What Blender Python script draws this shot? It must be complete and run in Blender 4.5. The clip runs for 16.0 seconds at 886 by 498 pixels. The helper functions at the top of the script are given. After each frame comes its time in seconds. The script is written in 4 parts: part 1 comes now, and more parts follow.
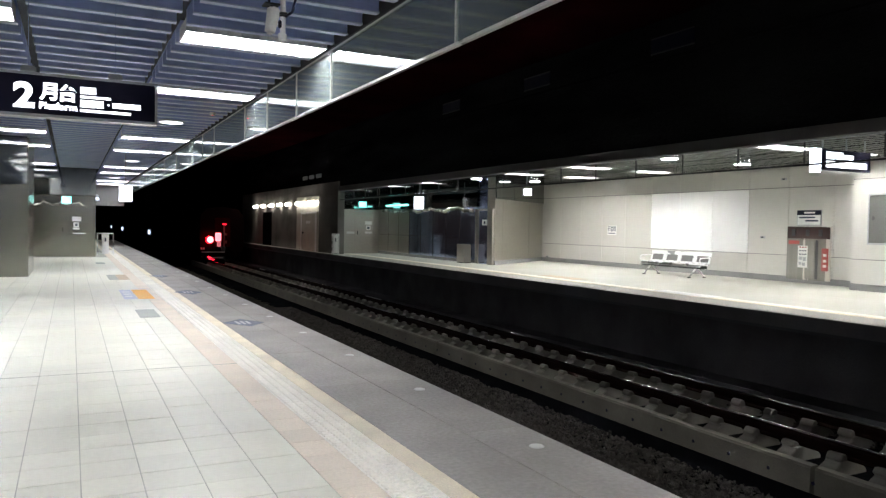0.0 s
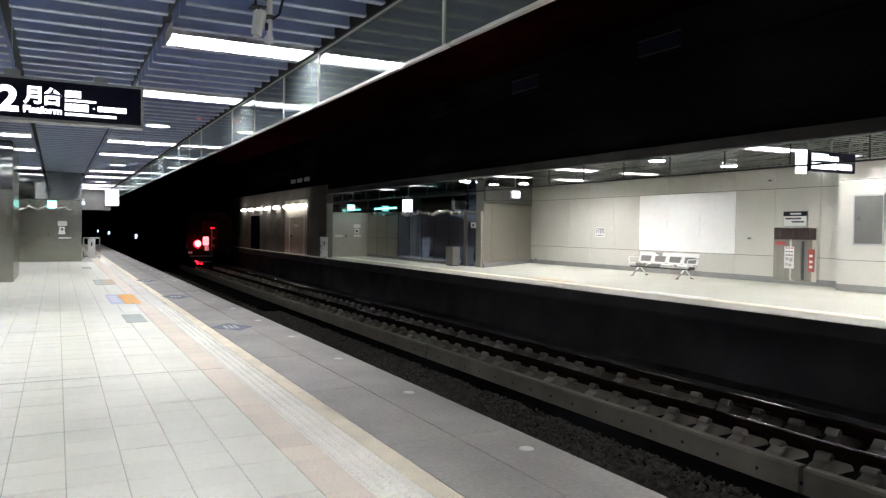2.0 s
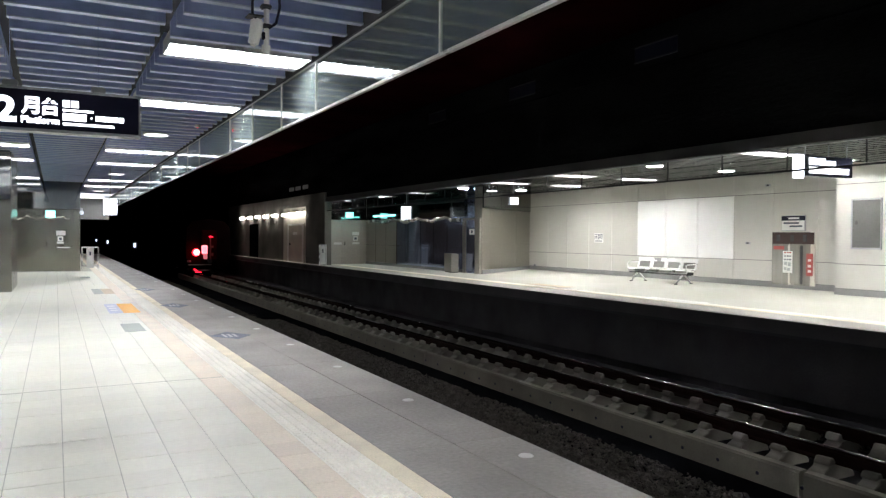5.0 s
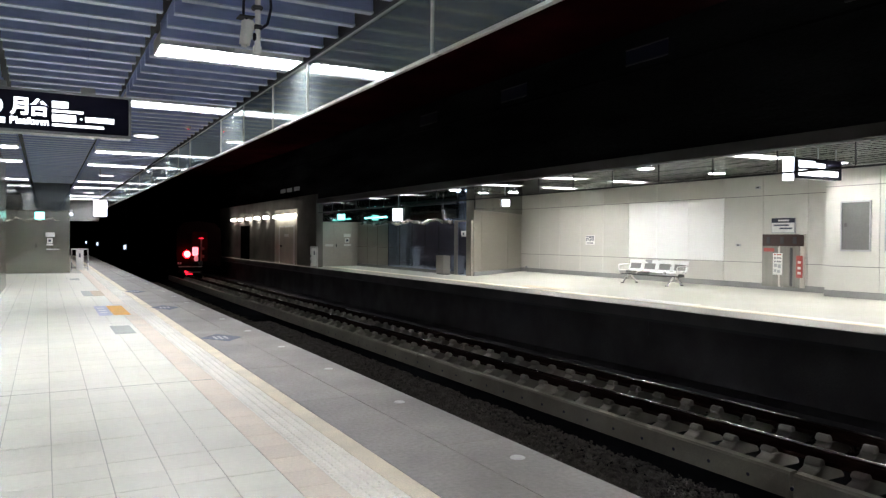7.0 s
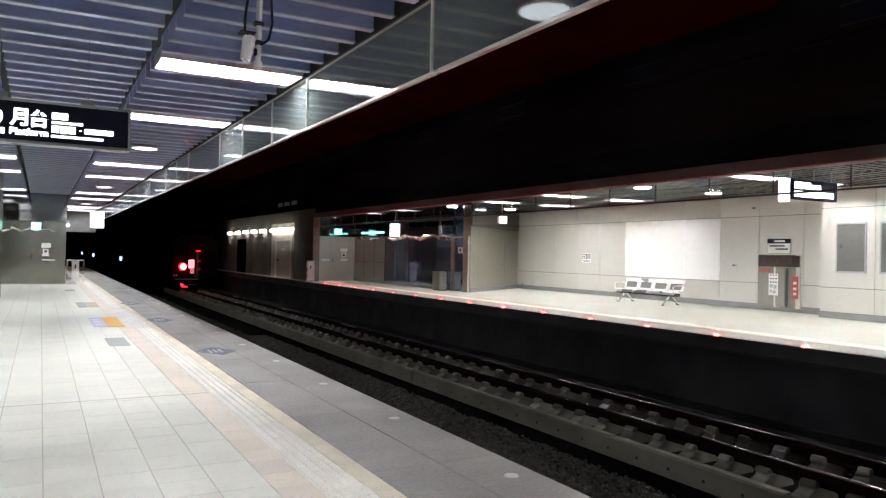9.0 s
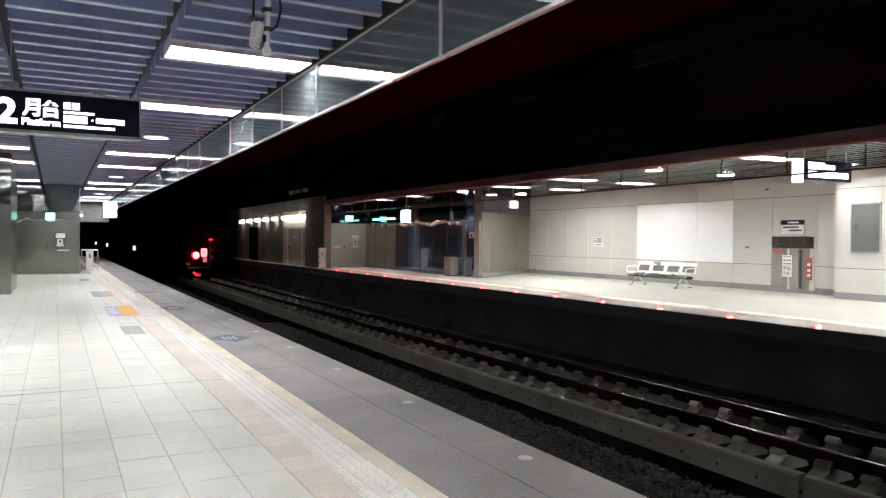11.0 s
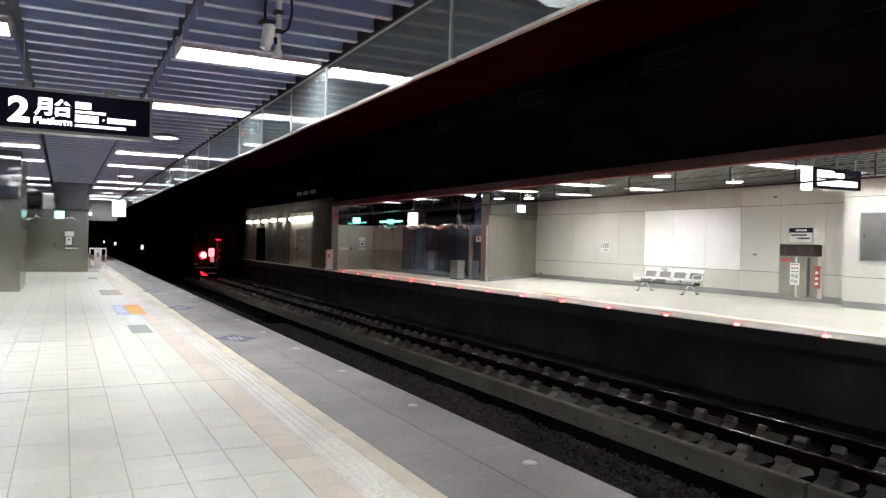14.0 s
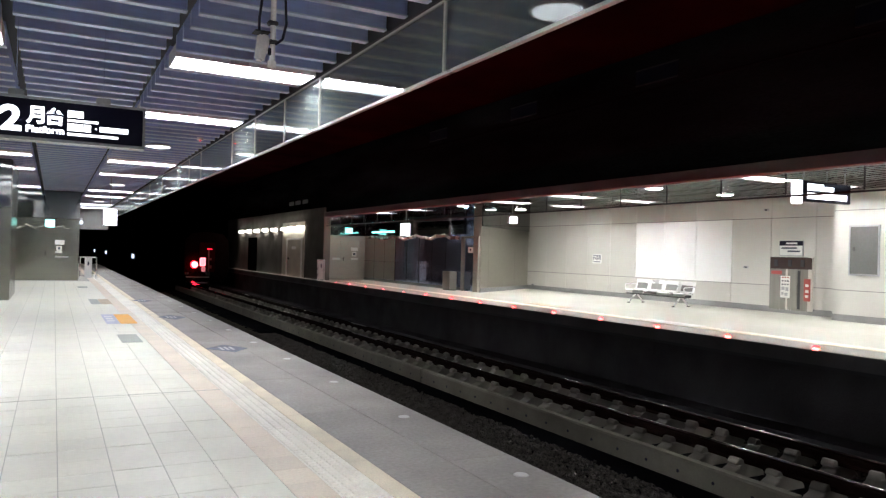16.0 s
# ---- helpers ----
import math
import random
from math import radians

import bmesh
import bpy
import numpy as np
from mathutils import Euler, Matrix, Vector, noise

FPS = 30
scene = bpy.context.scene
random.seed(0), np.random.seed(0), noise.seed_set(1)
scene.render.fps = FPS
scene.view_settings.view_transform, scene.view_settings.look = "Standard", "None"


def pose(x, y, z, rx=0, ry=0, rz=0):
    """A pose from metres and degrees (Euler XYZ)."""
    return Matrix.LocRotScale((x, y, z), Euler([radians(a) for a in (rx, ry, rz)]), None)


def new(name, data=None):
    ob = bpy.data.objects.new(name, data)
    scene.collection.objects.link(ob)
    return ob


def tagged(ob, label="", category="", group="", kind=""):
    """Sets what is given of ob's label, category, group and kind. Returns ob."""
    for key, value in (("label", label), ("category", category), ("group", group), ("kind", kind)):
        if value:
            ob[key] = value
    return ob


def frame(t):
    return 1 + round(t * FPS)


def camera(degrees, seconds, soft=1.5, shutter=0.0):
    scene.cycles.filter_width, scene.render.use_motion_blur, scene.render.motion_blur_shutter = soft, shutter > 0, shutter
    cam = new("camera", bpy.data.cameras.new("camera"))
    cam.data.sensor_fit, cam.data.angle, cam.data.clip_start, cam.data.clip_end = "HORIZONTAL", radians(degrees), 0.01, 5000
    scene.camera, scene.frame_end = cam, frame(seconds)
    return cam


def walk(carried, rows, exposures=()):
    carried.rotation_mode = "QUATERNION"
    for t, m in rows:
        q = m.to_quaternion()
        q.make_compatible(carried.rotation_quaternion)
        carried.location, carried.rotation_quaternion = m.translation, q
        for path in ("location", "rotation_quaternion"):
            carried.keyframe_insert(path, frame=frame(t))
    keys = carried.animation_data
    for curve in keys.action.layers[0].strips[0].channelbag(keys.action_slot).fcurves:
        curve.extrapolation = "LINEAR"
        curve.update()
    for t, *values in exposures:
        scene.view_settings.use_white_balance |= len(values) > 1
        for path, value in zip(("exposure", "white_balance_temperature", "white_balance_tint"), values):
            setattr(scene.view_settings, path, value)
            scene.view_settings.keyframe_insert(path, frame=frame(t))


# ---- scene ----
cam = camera(62.0, 16.0, soft=1.35)
PATH = [
    (0, 0.000, 0.000, 1.400, -26.75, -1.71, -1.05),
    (0.5, 0.012, 0.011, 1.397, -27.41, -1.72, -0.67),
    (1, 0.014, 0.017, 1.397, -27.50, -1.91, -0.84),
    (1.5, 0.006, 0.009, 1.399, -27.70, -1.34, -0.94),
    (2, 0.007, 0.010, 1.399, -27.62, -1.48, -0.77),
    (2.5, 0.013, 0.004, 1.399, -27.61, -1.38, -0.54),
    (3, 0.009, 0.006, 1.394, -27.36, -2.17, -0.42),
    (3.5, 0.016, 0.022, 1.393, -27.60, -1.96, -0.70),
    (4, 0.009, 0.007, 1.403, -27.54, -0.83, -0.62),
    (6.5, 0.015, 0.003, 1.398, -28.04, -1.17, 0.09),
    (7, 0.014, 0.008, 1.399, -28.36, -0.79, -0.40),
    (7.5, 0.002, -0.001, 1.400, -28.37, -0.40, -0.61),
    (8, -0.000, -0.005, 1.400, -28.36, -0.05, -1.06),
    (8.5, -0.001, -0.004, 1.404, -28.51, 0.25, -1.34),
    (9, 0.008, -0.001, 1.403, -28.62, 0.45, -1.18),
    (9.5, 0.010, -0.001, 1.396, -28.25, -0.36, -0.89),
    (12, 0.003, -0.006, 1.392, -27.70, -0.76, -0.50),
    (12.5, 0.012, -0.001, 1.393, -27.94, -0.95, -0.37),
    (13, 0.008, -0.009, 1.397, -28.06, -0.08, -0.56),
    (13.5, -0.001, -0.014, 1.393, -27.63, -0.26, -0.69),
    (14, -0.005, -0.012, 1.396, -27.23, -0.43, -1.26),
    (14.5, -0.008, -0.012, 1.394, -27.10, -0.24, -1.40),
    (15, -0.011, -0.013, 1.394, -26.96, -0.42, -1.40),
    (15.5, -0.011, -0.015, 1.395, -27.03, -0.37, -1.38),
    (16, -0.009, -0.016, 1.399, -27.84, 0.42, -1.60),
]
walk(cam, [(t, pose(x, y, z, 90 + pitch, roll, yaw)) for t, x, y, z, yaw, pitch, roll in PATH], exposures=[(0, 0.0), (16, 0.0)])

# ---- light ----
world = bpy.data.worlds.new("underground")
scene.world = world
world.use_nodes = True
world.node_tree.nodes["Background"].inputs[0].default_value = (0.010, 0.011, 0.016, 1)
world.node_tree.nodes["Background"].inputs[1].default_value = 0.0
TUBE = 100.0
SPOT = 4.0

# ---- plan, in metres ----
EDGE = 2.87          # near platform edge
FAR_EDGE = 11.08     # far platform edge
FAR_WALL = 18.5
FASCIA = 11.45       # fascia over the far platform
RAIL_Z = -1.22
CEIL = 3.38          # underside of the ceiling baffles
GLASS = 2.62         # near smoke screen
Y0, Y1 = -8.0, 60.0


# ---- materials ----
def mat(name, color, rough=0.6, metal=0.0, var=0.12, scale=6.0, bump=0.0, bump_scale=60.0, emit=0.0, emit_color=None,
        fine=0.06, per_piece=0.0, stretch=(1, 1, 1), spec=0.5, rough_var=0.1):
    m = bpy.data.materials.new(name)
    m.use_nodes = True
    nt = m.node_tree
    n, l = nt.nodes, nt.links
    b = n["Principled BSDF"]
    b.inputs["Roughness"].default_value = rough
    b.inputs["Metallic"].default_value = metal
    b.inputs["Specular IOR Level"].default_value = spec
    co = n.new("ShaderNodeTexCoord")
    mp = n.new("ShaderNodeMapping")
    mp.inputs["Scale"].default_value = stretch
    geo = n.new("ShaderNodeNewGeometry")
    l.new(geo.outputs["Position"], mp.inputs["Vector"])
    big = n.new("ShaderNodeTexNoise")
    big.inputs["Scale"].default_value = scale * 0.25
    big.inputs["Detail"].default_value = 4
    small = n.new("ShaderNodeTexNoise")
    small.inputs["Scale"].default_value = scale * 8
    small.inputs["Detail"].default_value = 3
    l.new(mp.outputs[0], big.inputs["Vector"])
    l.new(mp.outputs[0], small.inputs["Vector"])
    mr = n.new("ShaderNodeMapRange")
    mr.inputs["From Min"].default_value, mr.inputs["From Max"].default_value = 0.3, 0.7
    mr.inputs["To Min"].default_value, mr.inputs["To Max"].default_value = 1 - var, 1 + var
    l.new(big.outputs["Fac"], mr.inputs["Value"])
    mr2 = n.new("ShaderNodeMapRange")
    mr2.inputs["From Min"].default_value, mr2.inputs["From Max"].default_value = 0.3, 0.7
    mr2.inputs["To Min"].default_value, mr2.inputs["To Max"].default_value = 1 - fine, 1 + fine
    l.new(small.outputs["Fac"], mr2.inputs["Value"])
    mu = n.new("ShaderNodeMath")
    mu.operation = "MULTIPLY"
    l.new(mr.outputs[0], mu.inputs[0])
    l.new(mr2.outputs[0], mu.inputs[1])
    last = mu.outputs[0]
    if per_piece:
        oi = n.new("ShaderNodeObjectInfo")
        mr3 = n.new("ShaderNodeMapRange")
        mr3.inputs["To Min"].default_value, mr3.inputs["To Max"].default_value = 1 - per_piece, 1 + per_piece
        l.new(oi.outputs["Random"], mr3.inputs["Value"])
        mu2 = n.new("ShaderNodeMath")
        mu2.operation = "MULTIPLY"
        l.new(last, mu2.inputs[0])
        l.new(mr3.outputs[0], mu2.inputs[1])
        last = mu2.outputs[0]
    vm = n.new("ShaderNodeVectorMath")
    vm.operation = "SCALE"
    vm.inputs[0].default_value = color
    l.new(last, vm.inputs["Scale"])
    l.new(vm.outputs[0], b.inputs["Base Color"])
    rr = n.new("ShaderNodeMapRange")
    rr.inputs["From Min"].default_value, rr.inputs["From Max"].default_value = 0.3, 0.7
    rr.inputs["To Min"].default_value, rr.inputs["To Max"].default_value = max(0.02, rough - rough_var), min(1, rough + rough_var)
    l.new(big.outputs["Fac"], rr.inputs["Value"])
    l.new(rr.outputs[0], b.inputs["Roughness"])
    if bump:
        bt = n.new("ShaderNodeTexNoise")
        bt.inputs["Scale"].default_value = bump_scale
        bt.inputs["Detail"].default_value = 3
        l.new(mp.outputs[0], bt.inputs["Vector"])
        bp = n.new("ShaderNodeBump")
        bp.inputs["Strength"].default_value = 1.0
        bp.inputs["Distance"].default_value = bump
        l.new(bt.outputs["Fac"], bp.inputs["Height"])
        l.new(bp.outputs[0], b.inputs["Normal"])
    if emit:
        b.inputs["Emission Color"].default_value = (*(emit_color or color), 1)
        b.inputs["Emission Strength"].default_value = emit
    return m


def glass_mat(name, tint, rough=0.02, mix=0.25, haze=0.07):
    m = bpy.data.materials.new(name)
    m.use_nodes = True
    n, l = m.node_tree.nodes, m.node_tree.links
    n.clear()
    out = n.new("ShaderNodeOutputMaterial")
    tr = n.new("ShaderNodeBsdfTransparent")
    tr.inputs[0].default_value = (*tint, 1)
    gl = n.new("ShaderNodeBsdfGlossy")
    gl.inputs["Roughness"].default_value = rough
    gl.inputs["Color"].default_value = (0.9, 0.95, 0.95, 1)
    lw = n.new("ShaderNodeLayerWeight")
    fr = n.new("ShaderNodeMath")
    fr.operation = "POWER"
    fr.inputs[1].default_value = 5.0
    l.new(lw.outputs["Facing"], fr.inputs[0])
    ad = n.new("ShaderNodeMath")
    ad.operation = "ADD"
    ad.use_clamp = True
    ad.inputs[1].default_value = mix
    l.new(fr.outputs[0], ad.inputs[0])
    mx = n.new("ShaderNodeMixShader")
    l.new(ad.outputs[0], mx.inputs[0])
    l.new(tr.outputs[0], mx.inputs[1])
    l.new(gl.outputs[0], mx.inputs[2])
    # Diffuse share stands in for lamp haze and grey reflection on the glass.
    df = n.new("ShaderNodeBsdfDiffuse")
    df.inputs[0].default_value = (0.58, 0.66, 0.64, 1)
    m2 = n.new("ShaderNodeMixShader")
    m2.inputs[0].default_value = haze
    l.new(mx.outputs[0], m2.inputs[1])
    l.new(df.outputs[0], m2.inputs[2])
    l.new(m2.outputs[0], out.inputs[0])
    return m


M = dict(
    tile=mat("glazed_floor_tile", (0.76, 0.755, 0.64), 0.38, var=0.07, scale=3, fine=0.03, per_piece=0.035, spec=0.4),
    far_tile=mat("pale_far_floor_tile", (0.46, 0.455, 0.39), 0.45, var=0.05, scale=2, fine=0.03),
    grout=mat("tile_grout", (0.50, 0.495, 0.43), 0.9, scale=8, bump=0.002),
    beige=mat("beige_border_tile", (0.77, 0.685, 0.56), 0.55, var=0.08, per_piece=0.04, bump=0.001, bump_scale=150),
    white_tac=mat("white_tactile_tile", (0.88, 0.85, 0.75), 0.5, var=0.08, per_piece=0.03, bump=0.001, bump_scale=120),
    yellow=mat("worn_yellow_edge_line", (0.79, 0.715, 0.555), 0.6, var=0.14, scale=10, fine=0.1),
    slab=mat("grey_platform_edge_slab", (0.315, 0.297, 0.270), 0.66, var=0.26, scale=4, fine=0.12, bump=0.0015, bump_scale=180, per_piece=0.05),
    far_slab=mat("pale_edge_slab", (0.42, 0.41, 0.36), 0.6, var=0.1, scale=4, bump=0.001),
    edge_face=mat("dark_edge_face", (0.10, 0.099, 0.10), 0.9, var=0.25, scale=3, bump=0.003, bump_scale=40, spec=0),
    fascia=mat("dull_fascia_metal", (0.19, 0.186, 0.184), 0.55, 0.1, var=0.08, spec=0),
    concrete=mat("bare_concrete", (0.20, 0.19, 0.175), 0.9, var=0.25, scale=3, bump=0.004, bump_scale=40, spec=0),
    kerb=mat("concrete_kerb", (0.122, 0.114, 0.092), 0.85, var=0.2, scale=5, bump=0.003, bump_scale=50, spec=0.1),
    # Near-black colours: the dark of unlit concrete is put into the base.
    unlit_black=mat("unlit_black_concrete", (0.006, 0.006, 0.0068), 0.9, var=0.35, scale=2, bump=0.006, bump_scale=20, spec=0),
    # Red bias strengthens the markers' red glow, put into the ceiling colour.
    void_ceiling=mat("unlit_red_tinted_void_ceiling", (0.014, 0.0022, 0.0030), 0.9, var=0.5, scale=2, spec=0),
    void_wall=mat("unlit_black_board_marked_wall", (0.013, 0.0127, 0.0145), 0.9, var=0.6, scale=3, fine=0.3, bump=0.01, bump_scale=9, stretch=(1, 0.35, 2.0), spec=0),
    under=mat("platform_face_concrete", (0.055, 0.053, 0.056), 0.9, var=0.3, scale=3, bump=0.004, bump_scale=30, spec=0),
    ballast=mat("ballast_stone", (0.04, 0.036, 0.03), 0.95, var=0.3, scale=20, bump=0.02, bump_scale=25, spec=0),
    stone=mat("crushed_stone", (0.056, 0.050, 0.045), 0.95, var=0.5, scale=30, fine=0.4, spec=0),
    rust=mat("rusty_rail_side", (0.0095, 0.0042, 0.003), 0.9, 0.0, var=0.3, scale=12, spec=0.05),
    steel=mat("polished_rail_head", (0.22, 0.21, 0.21), 0.20, 1.0, var=0.1, scale=10, stretch=(1, 0.1, 1)),
    sleeper=mat("concrete_sleeper", (0.19, 0.178, 0.155), 0.9, var=0.35, scale=6, bump=0.003, per_piece=0.3, spec=0.1),
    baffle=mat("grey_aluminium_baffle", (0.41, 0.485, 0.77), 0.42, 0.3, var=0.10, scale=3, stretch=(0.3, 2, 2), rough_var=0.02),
    # Lighter copy of the baffle colour: floor bounce on the undersides painted in.
    flange=mat("bounce_lit_aluminium_flange", (0.66, 0.72, 0.86), 0.30, 0.35, var=0.05, scale=3, stretch=(0.3, 2, 2), rough_var=0.03),
    channel=mat("dark_ceiling_channel", (0.05, 0.05, 0.06), 0.6, 0.3, spec=0),
    plenum=mat("dark_plenum", (0.06, 0.06, 0.07), 0.9, spec=0),
    frame=mat("white_metal_trim", (0.75, 0.75, 0.74), 0.35, 0.3, var=0.05),
    panel=mat("white_enamel_panel", (0.62, 0.61, 0.565), 0.14, var=0.012, scale=2, fine=0.01, per_piece=0.02, spec=0.5, rough_var=0.0),
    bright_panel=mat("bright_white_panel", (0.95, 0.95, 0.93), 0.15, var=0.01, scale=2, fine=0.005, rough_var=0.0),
    joint=mat("panel_joint", (0.10, 0.10, 0.10), 0.8),
    skirt=mat("grey_stone_skirting", (0.25, 0.25, 0.25), 0.5),
    inox=mat("brushed_stainless_panel", (0.35, 0.345, 0.30), 0.2, 1.0, var=0.04, scale=2, fine=0.03, bump=0.004, bump_scale=1.6, rough_var=0.01),
    # Lighter, rougher copy of inox; the far walls' extra light is in the colour.
    inox_far=mat("lightened_brushed_stainless", (0.50, 0.48, 0.43), 0.36, 1.0, var=0.06, scale=2, fine=0.05, bump=0.006, bump_scale=1.6, rough_var=0.03),
    inox_dark=mat("dark_mirror_stainless", (0.47, 0.55, 0.80), 0.10, 1.0, var=0.06, scale=2, fine=0.03, bump=0.014, bump_scale=1.1, rough_var=0.01, stretch=(1, 1, 0.6)),
    bulkhead=mat("dark_polished_bulkhead", (0.33, 0.34, 0.33), 0.05, 1.0, var=0.05, scale=2, bump=0.003, bump_scale=1.2, rough_var=0.01),
    far_baffle=mat("pale_aluminium_ceiling_strip", (0.15, 0.155, 0.15), 0.16, 0.8, var=0.04, scale=3, rough_var=0.02),
    # Vertical bands in the colour imitate reflections on the satin steel.
    satin=mat("reflection_banded_stainless", (0.60, 0.58, 0.53), 0.27, 0.6, var=0.35, scale=9, stretch=(1, 1, 0.03), rough_var=0.03),
    cover=mat("grey_white_marker_cover", (0.62, 0.62, 0.60), 0.5),
    bench=mat("chromed_bench_metal", (0.85, 0.85, 0.84), 0.30, 0.6, var=0.05),
    perforated=mat("dull_perforated_metal", (0.20, 0.195, 0.19), 0.4, 0.5, var=0.15, scale=20),
    black=mat("black_sign_face", (0.006, 0.006, 0.022), 0.5, spec=0.15),
    dark_metal=mat("dark_painted_metal", (0.05, 0.05, 0.055), 0.5, 0.4, spec=0.2),
    grey_metal=mat("grey_painted_metal", (0.42, 0.43, 0.45), 0.45, 0.3),
    door=mat("cream_painted_door", (0.52, 0.49, 0.42), 0.5),
    white=mat("white_plastic", (0.78, 0.78, 0.76), 0.45),
    ink=mat("dark_print", (0.05, 0.06, 0.09), 0.6),
    orange=mat("orange_floor_sticker", (0.85, 0.42, 0.02), 0.5, var=0.08),
    blue=mat("blue_floor_sticker", (0.52, 0.54, 0.64), 0.5, var=0.15, scale=12),
    navy=mat("worn_navy_marking", (0.12, 0.14, 0.19), 0.6, var=0.5, scale=14, fine=0.3),
    greenish=mat("grey_green_floor_plate", (0.38, 0.41, 0.36), 0.6, var=0.12, scale=12),
    tan=mat("worn_tan_sticker", (0.52, 0.42, 0.28), 0.6, var=0.2, scale=12),
    red=mat("red_cabinet_door", (0.55, 0.06, 0.05), 0.4),
    pale_red=mat("faded_red_panel", (0.36, 0.06, 0.05), 0.45),
    pinkish=mat("brown_glass_header", (0.062, 0.043, 0.040), 0.12),
    windowgrey=mat("grey_tinted_board", (0.13, 0.13, 0.125), 0.35, var=0.15, scale=3),
    train=mat("dark_train_paint", (0.008, 0.0035, 0.0035), 0.9, 0.0, var=0.2, spec=0.0),
    # These two reds put the tail lamp's glow into the train's colour.
    train_glow_red=mat("lamp_glow_dark_red", (0.035, 0.0012, 0.0015), 0.7, var=0.4, scale=8, spec=0.03),
    train_red=mat("lamp_glow_red_panel", (0.35, 0.03, 0.03), 0.35),
    train_grey=mat("grey_train_metal", (0.4, 0.38, 0.37), 0.4, 0.5),
    tube=mat("lit_fluorescent_tube", (0.9, 0.92, 1.0), 0.5, emit=TUBE, emit_color=(0.945, 0.96, 1.01)),
    tube_far=mat("lit_far_fluorescent_tube", (0.9, 0.92, 1.0), 0.5, emit=345.0, emit_color=(0.965, 0.965, 0.955)),
    tube_dim=mat("lit_service_tube", (0.9, 0.9, 0.85), 0.5, emit=20.0, emit_color=(1.0, 0.95, 0.85)),
    spot=mat("lit_round_downlight", (0.9, 0.92, 1.0), 0.5, emit=SPOT, emit_color=(0.95, 0.96, 1.0)),
    spot_far=mat("lit_far_downlight", (0.9, 0.92, 1.0), 0.5, emit=60.0, emit_color=(0.965, 0.965, 0.955)),
    lightbox=mat("lit_white_lightbox", (0.85, 0.88, 1.0), 0.5, emit=4.0, emit_color=(0.86, 0.9, 1.0)),
    lettering=mat("lit_white_lettering", (0.9, 0.9, 1.0), 0.5, emit=3.0, emit_color=(0.93, 0.95, 1.0)),
    exit=mat("lit_exit_sign", (0.6, 0.9, 0.85), 0.5, emit=3.6, emit_color=(0.20, 0.85, 0.80)),
    tail=mat("lit_red_tail_lamp", (0.9, 0.05, 0.05), 0.4, emit=16.0, emit_color=(1.0, 0.004, 0.009)),
    # Emission standing in for the tail lamp's sheen on the train end.
    tail_sheen=mat("pink_sheen_glow", (0.9, 0.5, 0.5), 0.4, emit=1.5, emit_color=(1.0, 0.32, 0.38)),
    bulb=mat("hot_lamp_core", (0.9, 0.6, 0.6), 0.4, emit=2.2, emit_color=(1.0, 0.62, 0.66)),
    tail_sheen_dim=mat("dim_pink_glow", (0.7, 0.4, 0.42), 0.4, emit=0.35, emit_color=(1.0, 0.35, 0.4)),
    tail_small=mat("small_red_glow", (0.9, 0.05, 0.05), 0.4, emit=8.0, emit_color=(1.0, 0.01, 0.03)),
    led=mat("lit_red_marker", (0.9, 0.05, 0.05), 0.4, emit=1250.0, emit_color=(1.0, 0.0003, 0.0004)),
    led_lens=mat("lit_pink_red_lens", (0.9, 0.05, 0.05), 0.4, emit=4.0, emit_color=(1.0, 0.30, 0.30)),
    tunnel_lamp=mat("lit_tunnel_lamp", (0.9, 0.92, 1.0), 0.5, emit=1.3, emit_color=(0.75, 0.85, 1.0)),
    glass=glass_mat("smoke_screen_glass", (0.80, 0.84, 0.84), 0.04, 0.085, 0.115),
    glass_far=glass_mat("clear_screen_glass", (0.93, 0.95, 0.95), 0.03, 0.0, 0.004),
)


# ---- mesh helpers ----
def box(bm, x0, x1, y0, y1, z0, z1, bevel=0.0):
    vs = [bm.verts.new((x, y, z)) for z in (z0, z1) for x, y in ((x0, y0), (x1, y0), (x1, y1), (x0, y1))]
    fs = [(3, 2, 1, 0), (4, 5, 6, 7), (0, 1, 5, 4), (1, 2, 6, 5), (2, 3, 7, 6), (3, 0, 4, 7)]
    faces = [bm.faces.new([vs[i] for i in f]) for f in fs]
    if bevel:
        es = list({e for f in faces for e in f.edges})
        bmesh.ops.bevel(bm, geom=es, offset=bevel, segments=2, affect="EDGES", clamp_overlap=True)
    return bm


def boxes(*specs, bevel=0.0):
    bm = bmesh.new()
    for s in specs:
        box(bm, *s, bevel=bevel)
    return bm


def tube_mesh(bm, p, q, r, seg=12):
    p, q = Vector(p), Vector(q)
    d = q - p
    m = Matrix.Translation((p + q) / 2) @ d.to_track_quat("Z", "Y").to_matrix().to_4x4()
    bmesh.ops.create_cone(bm, cap_ends=True, segments=seg, radius1=r, radius2=r, depth=d.length, matrix=m)
    return bm


def prism(profile, y0, y1):
    """A profile of (x, z) points run along y."""
    bm = bmesh.new()
    a = [bm.verts.new((x, y0, z)) for x, z in profile]
    b = [bm.verts.new((x, y1, z)) for x, z in profile]
    bm.faces.new(a)
    bm.faces.new(b[::-1])
    k = len(profile)
    for i in range(k):
        bm.faces.new((a[i], b[i], b[(i + 1) % k], a[(i + 1) % k]))
    bmesh.ops.recalc_face_normals(bm, faces=bm.faces)
    return bm


def part(name, bm, material, parent=None, label="", m=None):
    me = bpy.data.meshes.new(name)
    bm.to_mesh(me)
    bm.free()
    me.materials.append(material)
    ob = new(name, me)
    if m is not None:
        ob.matrix_basis = m
    if parent is not None:
        ob.parent = parent
    if label:
        ob["label"] = label
    return ob


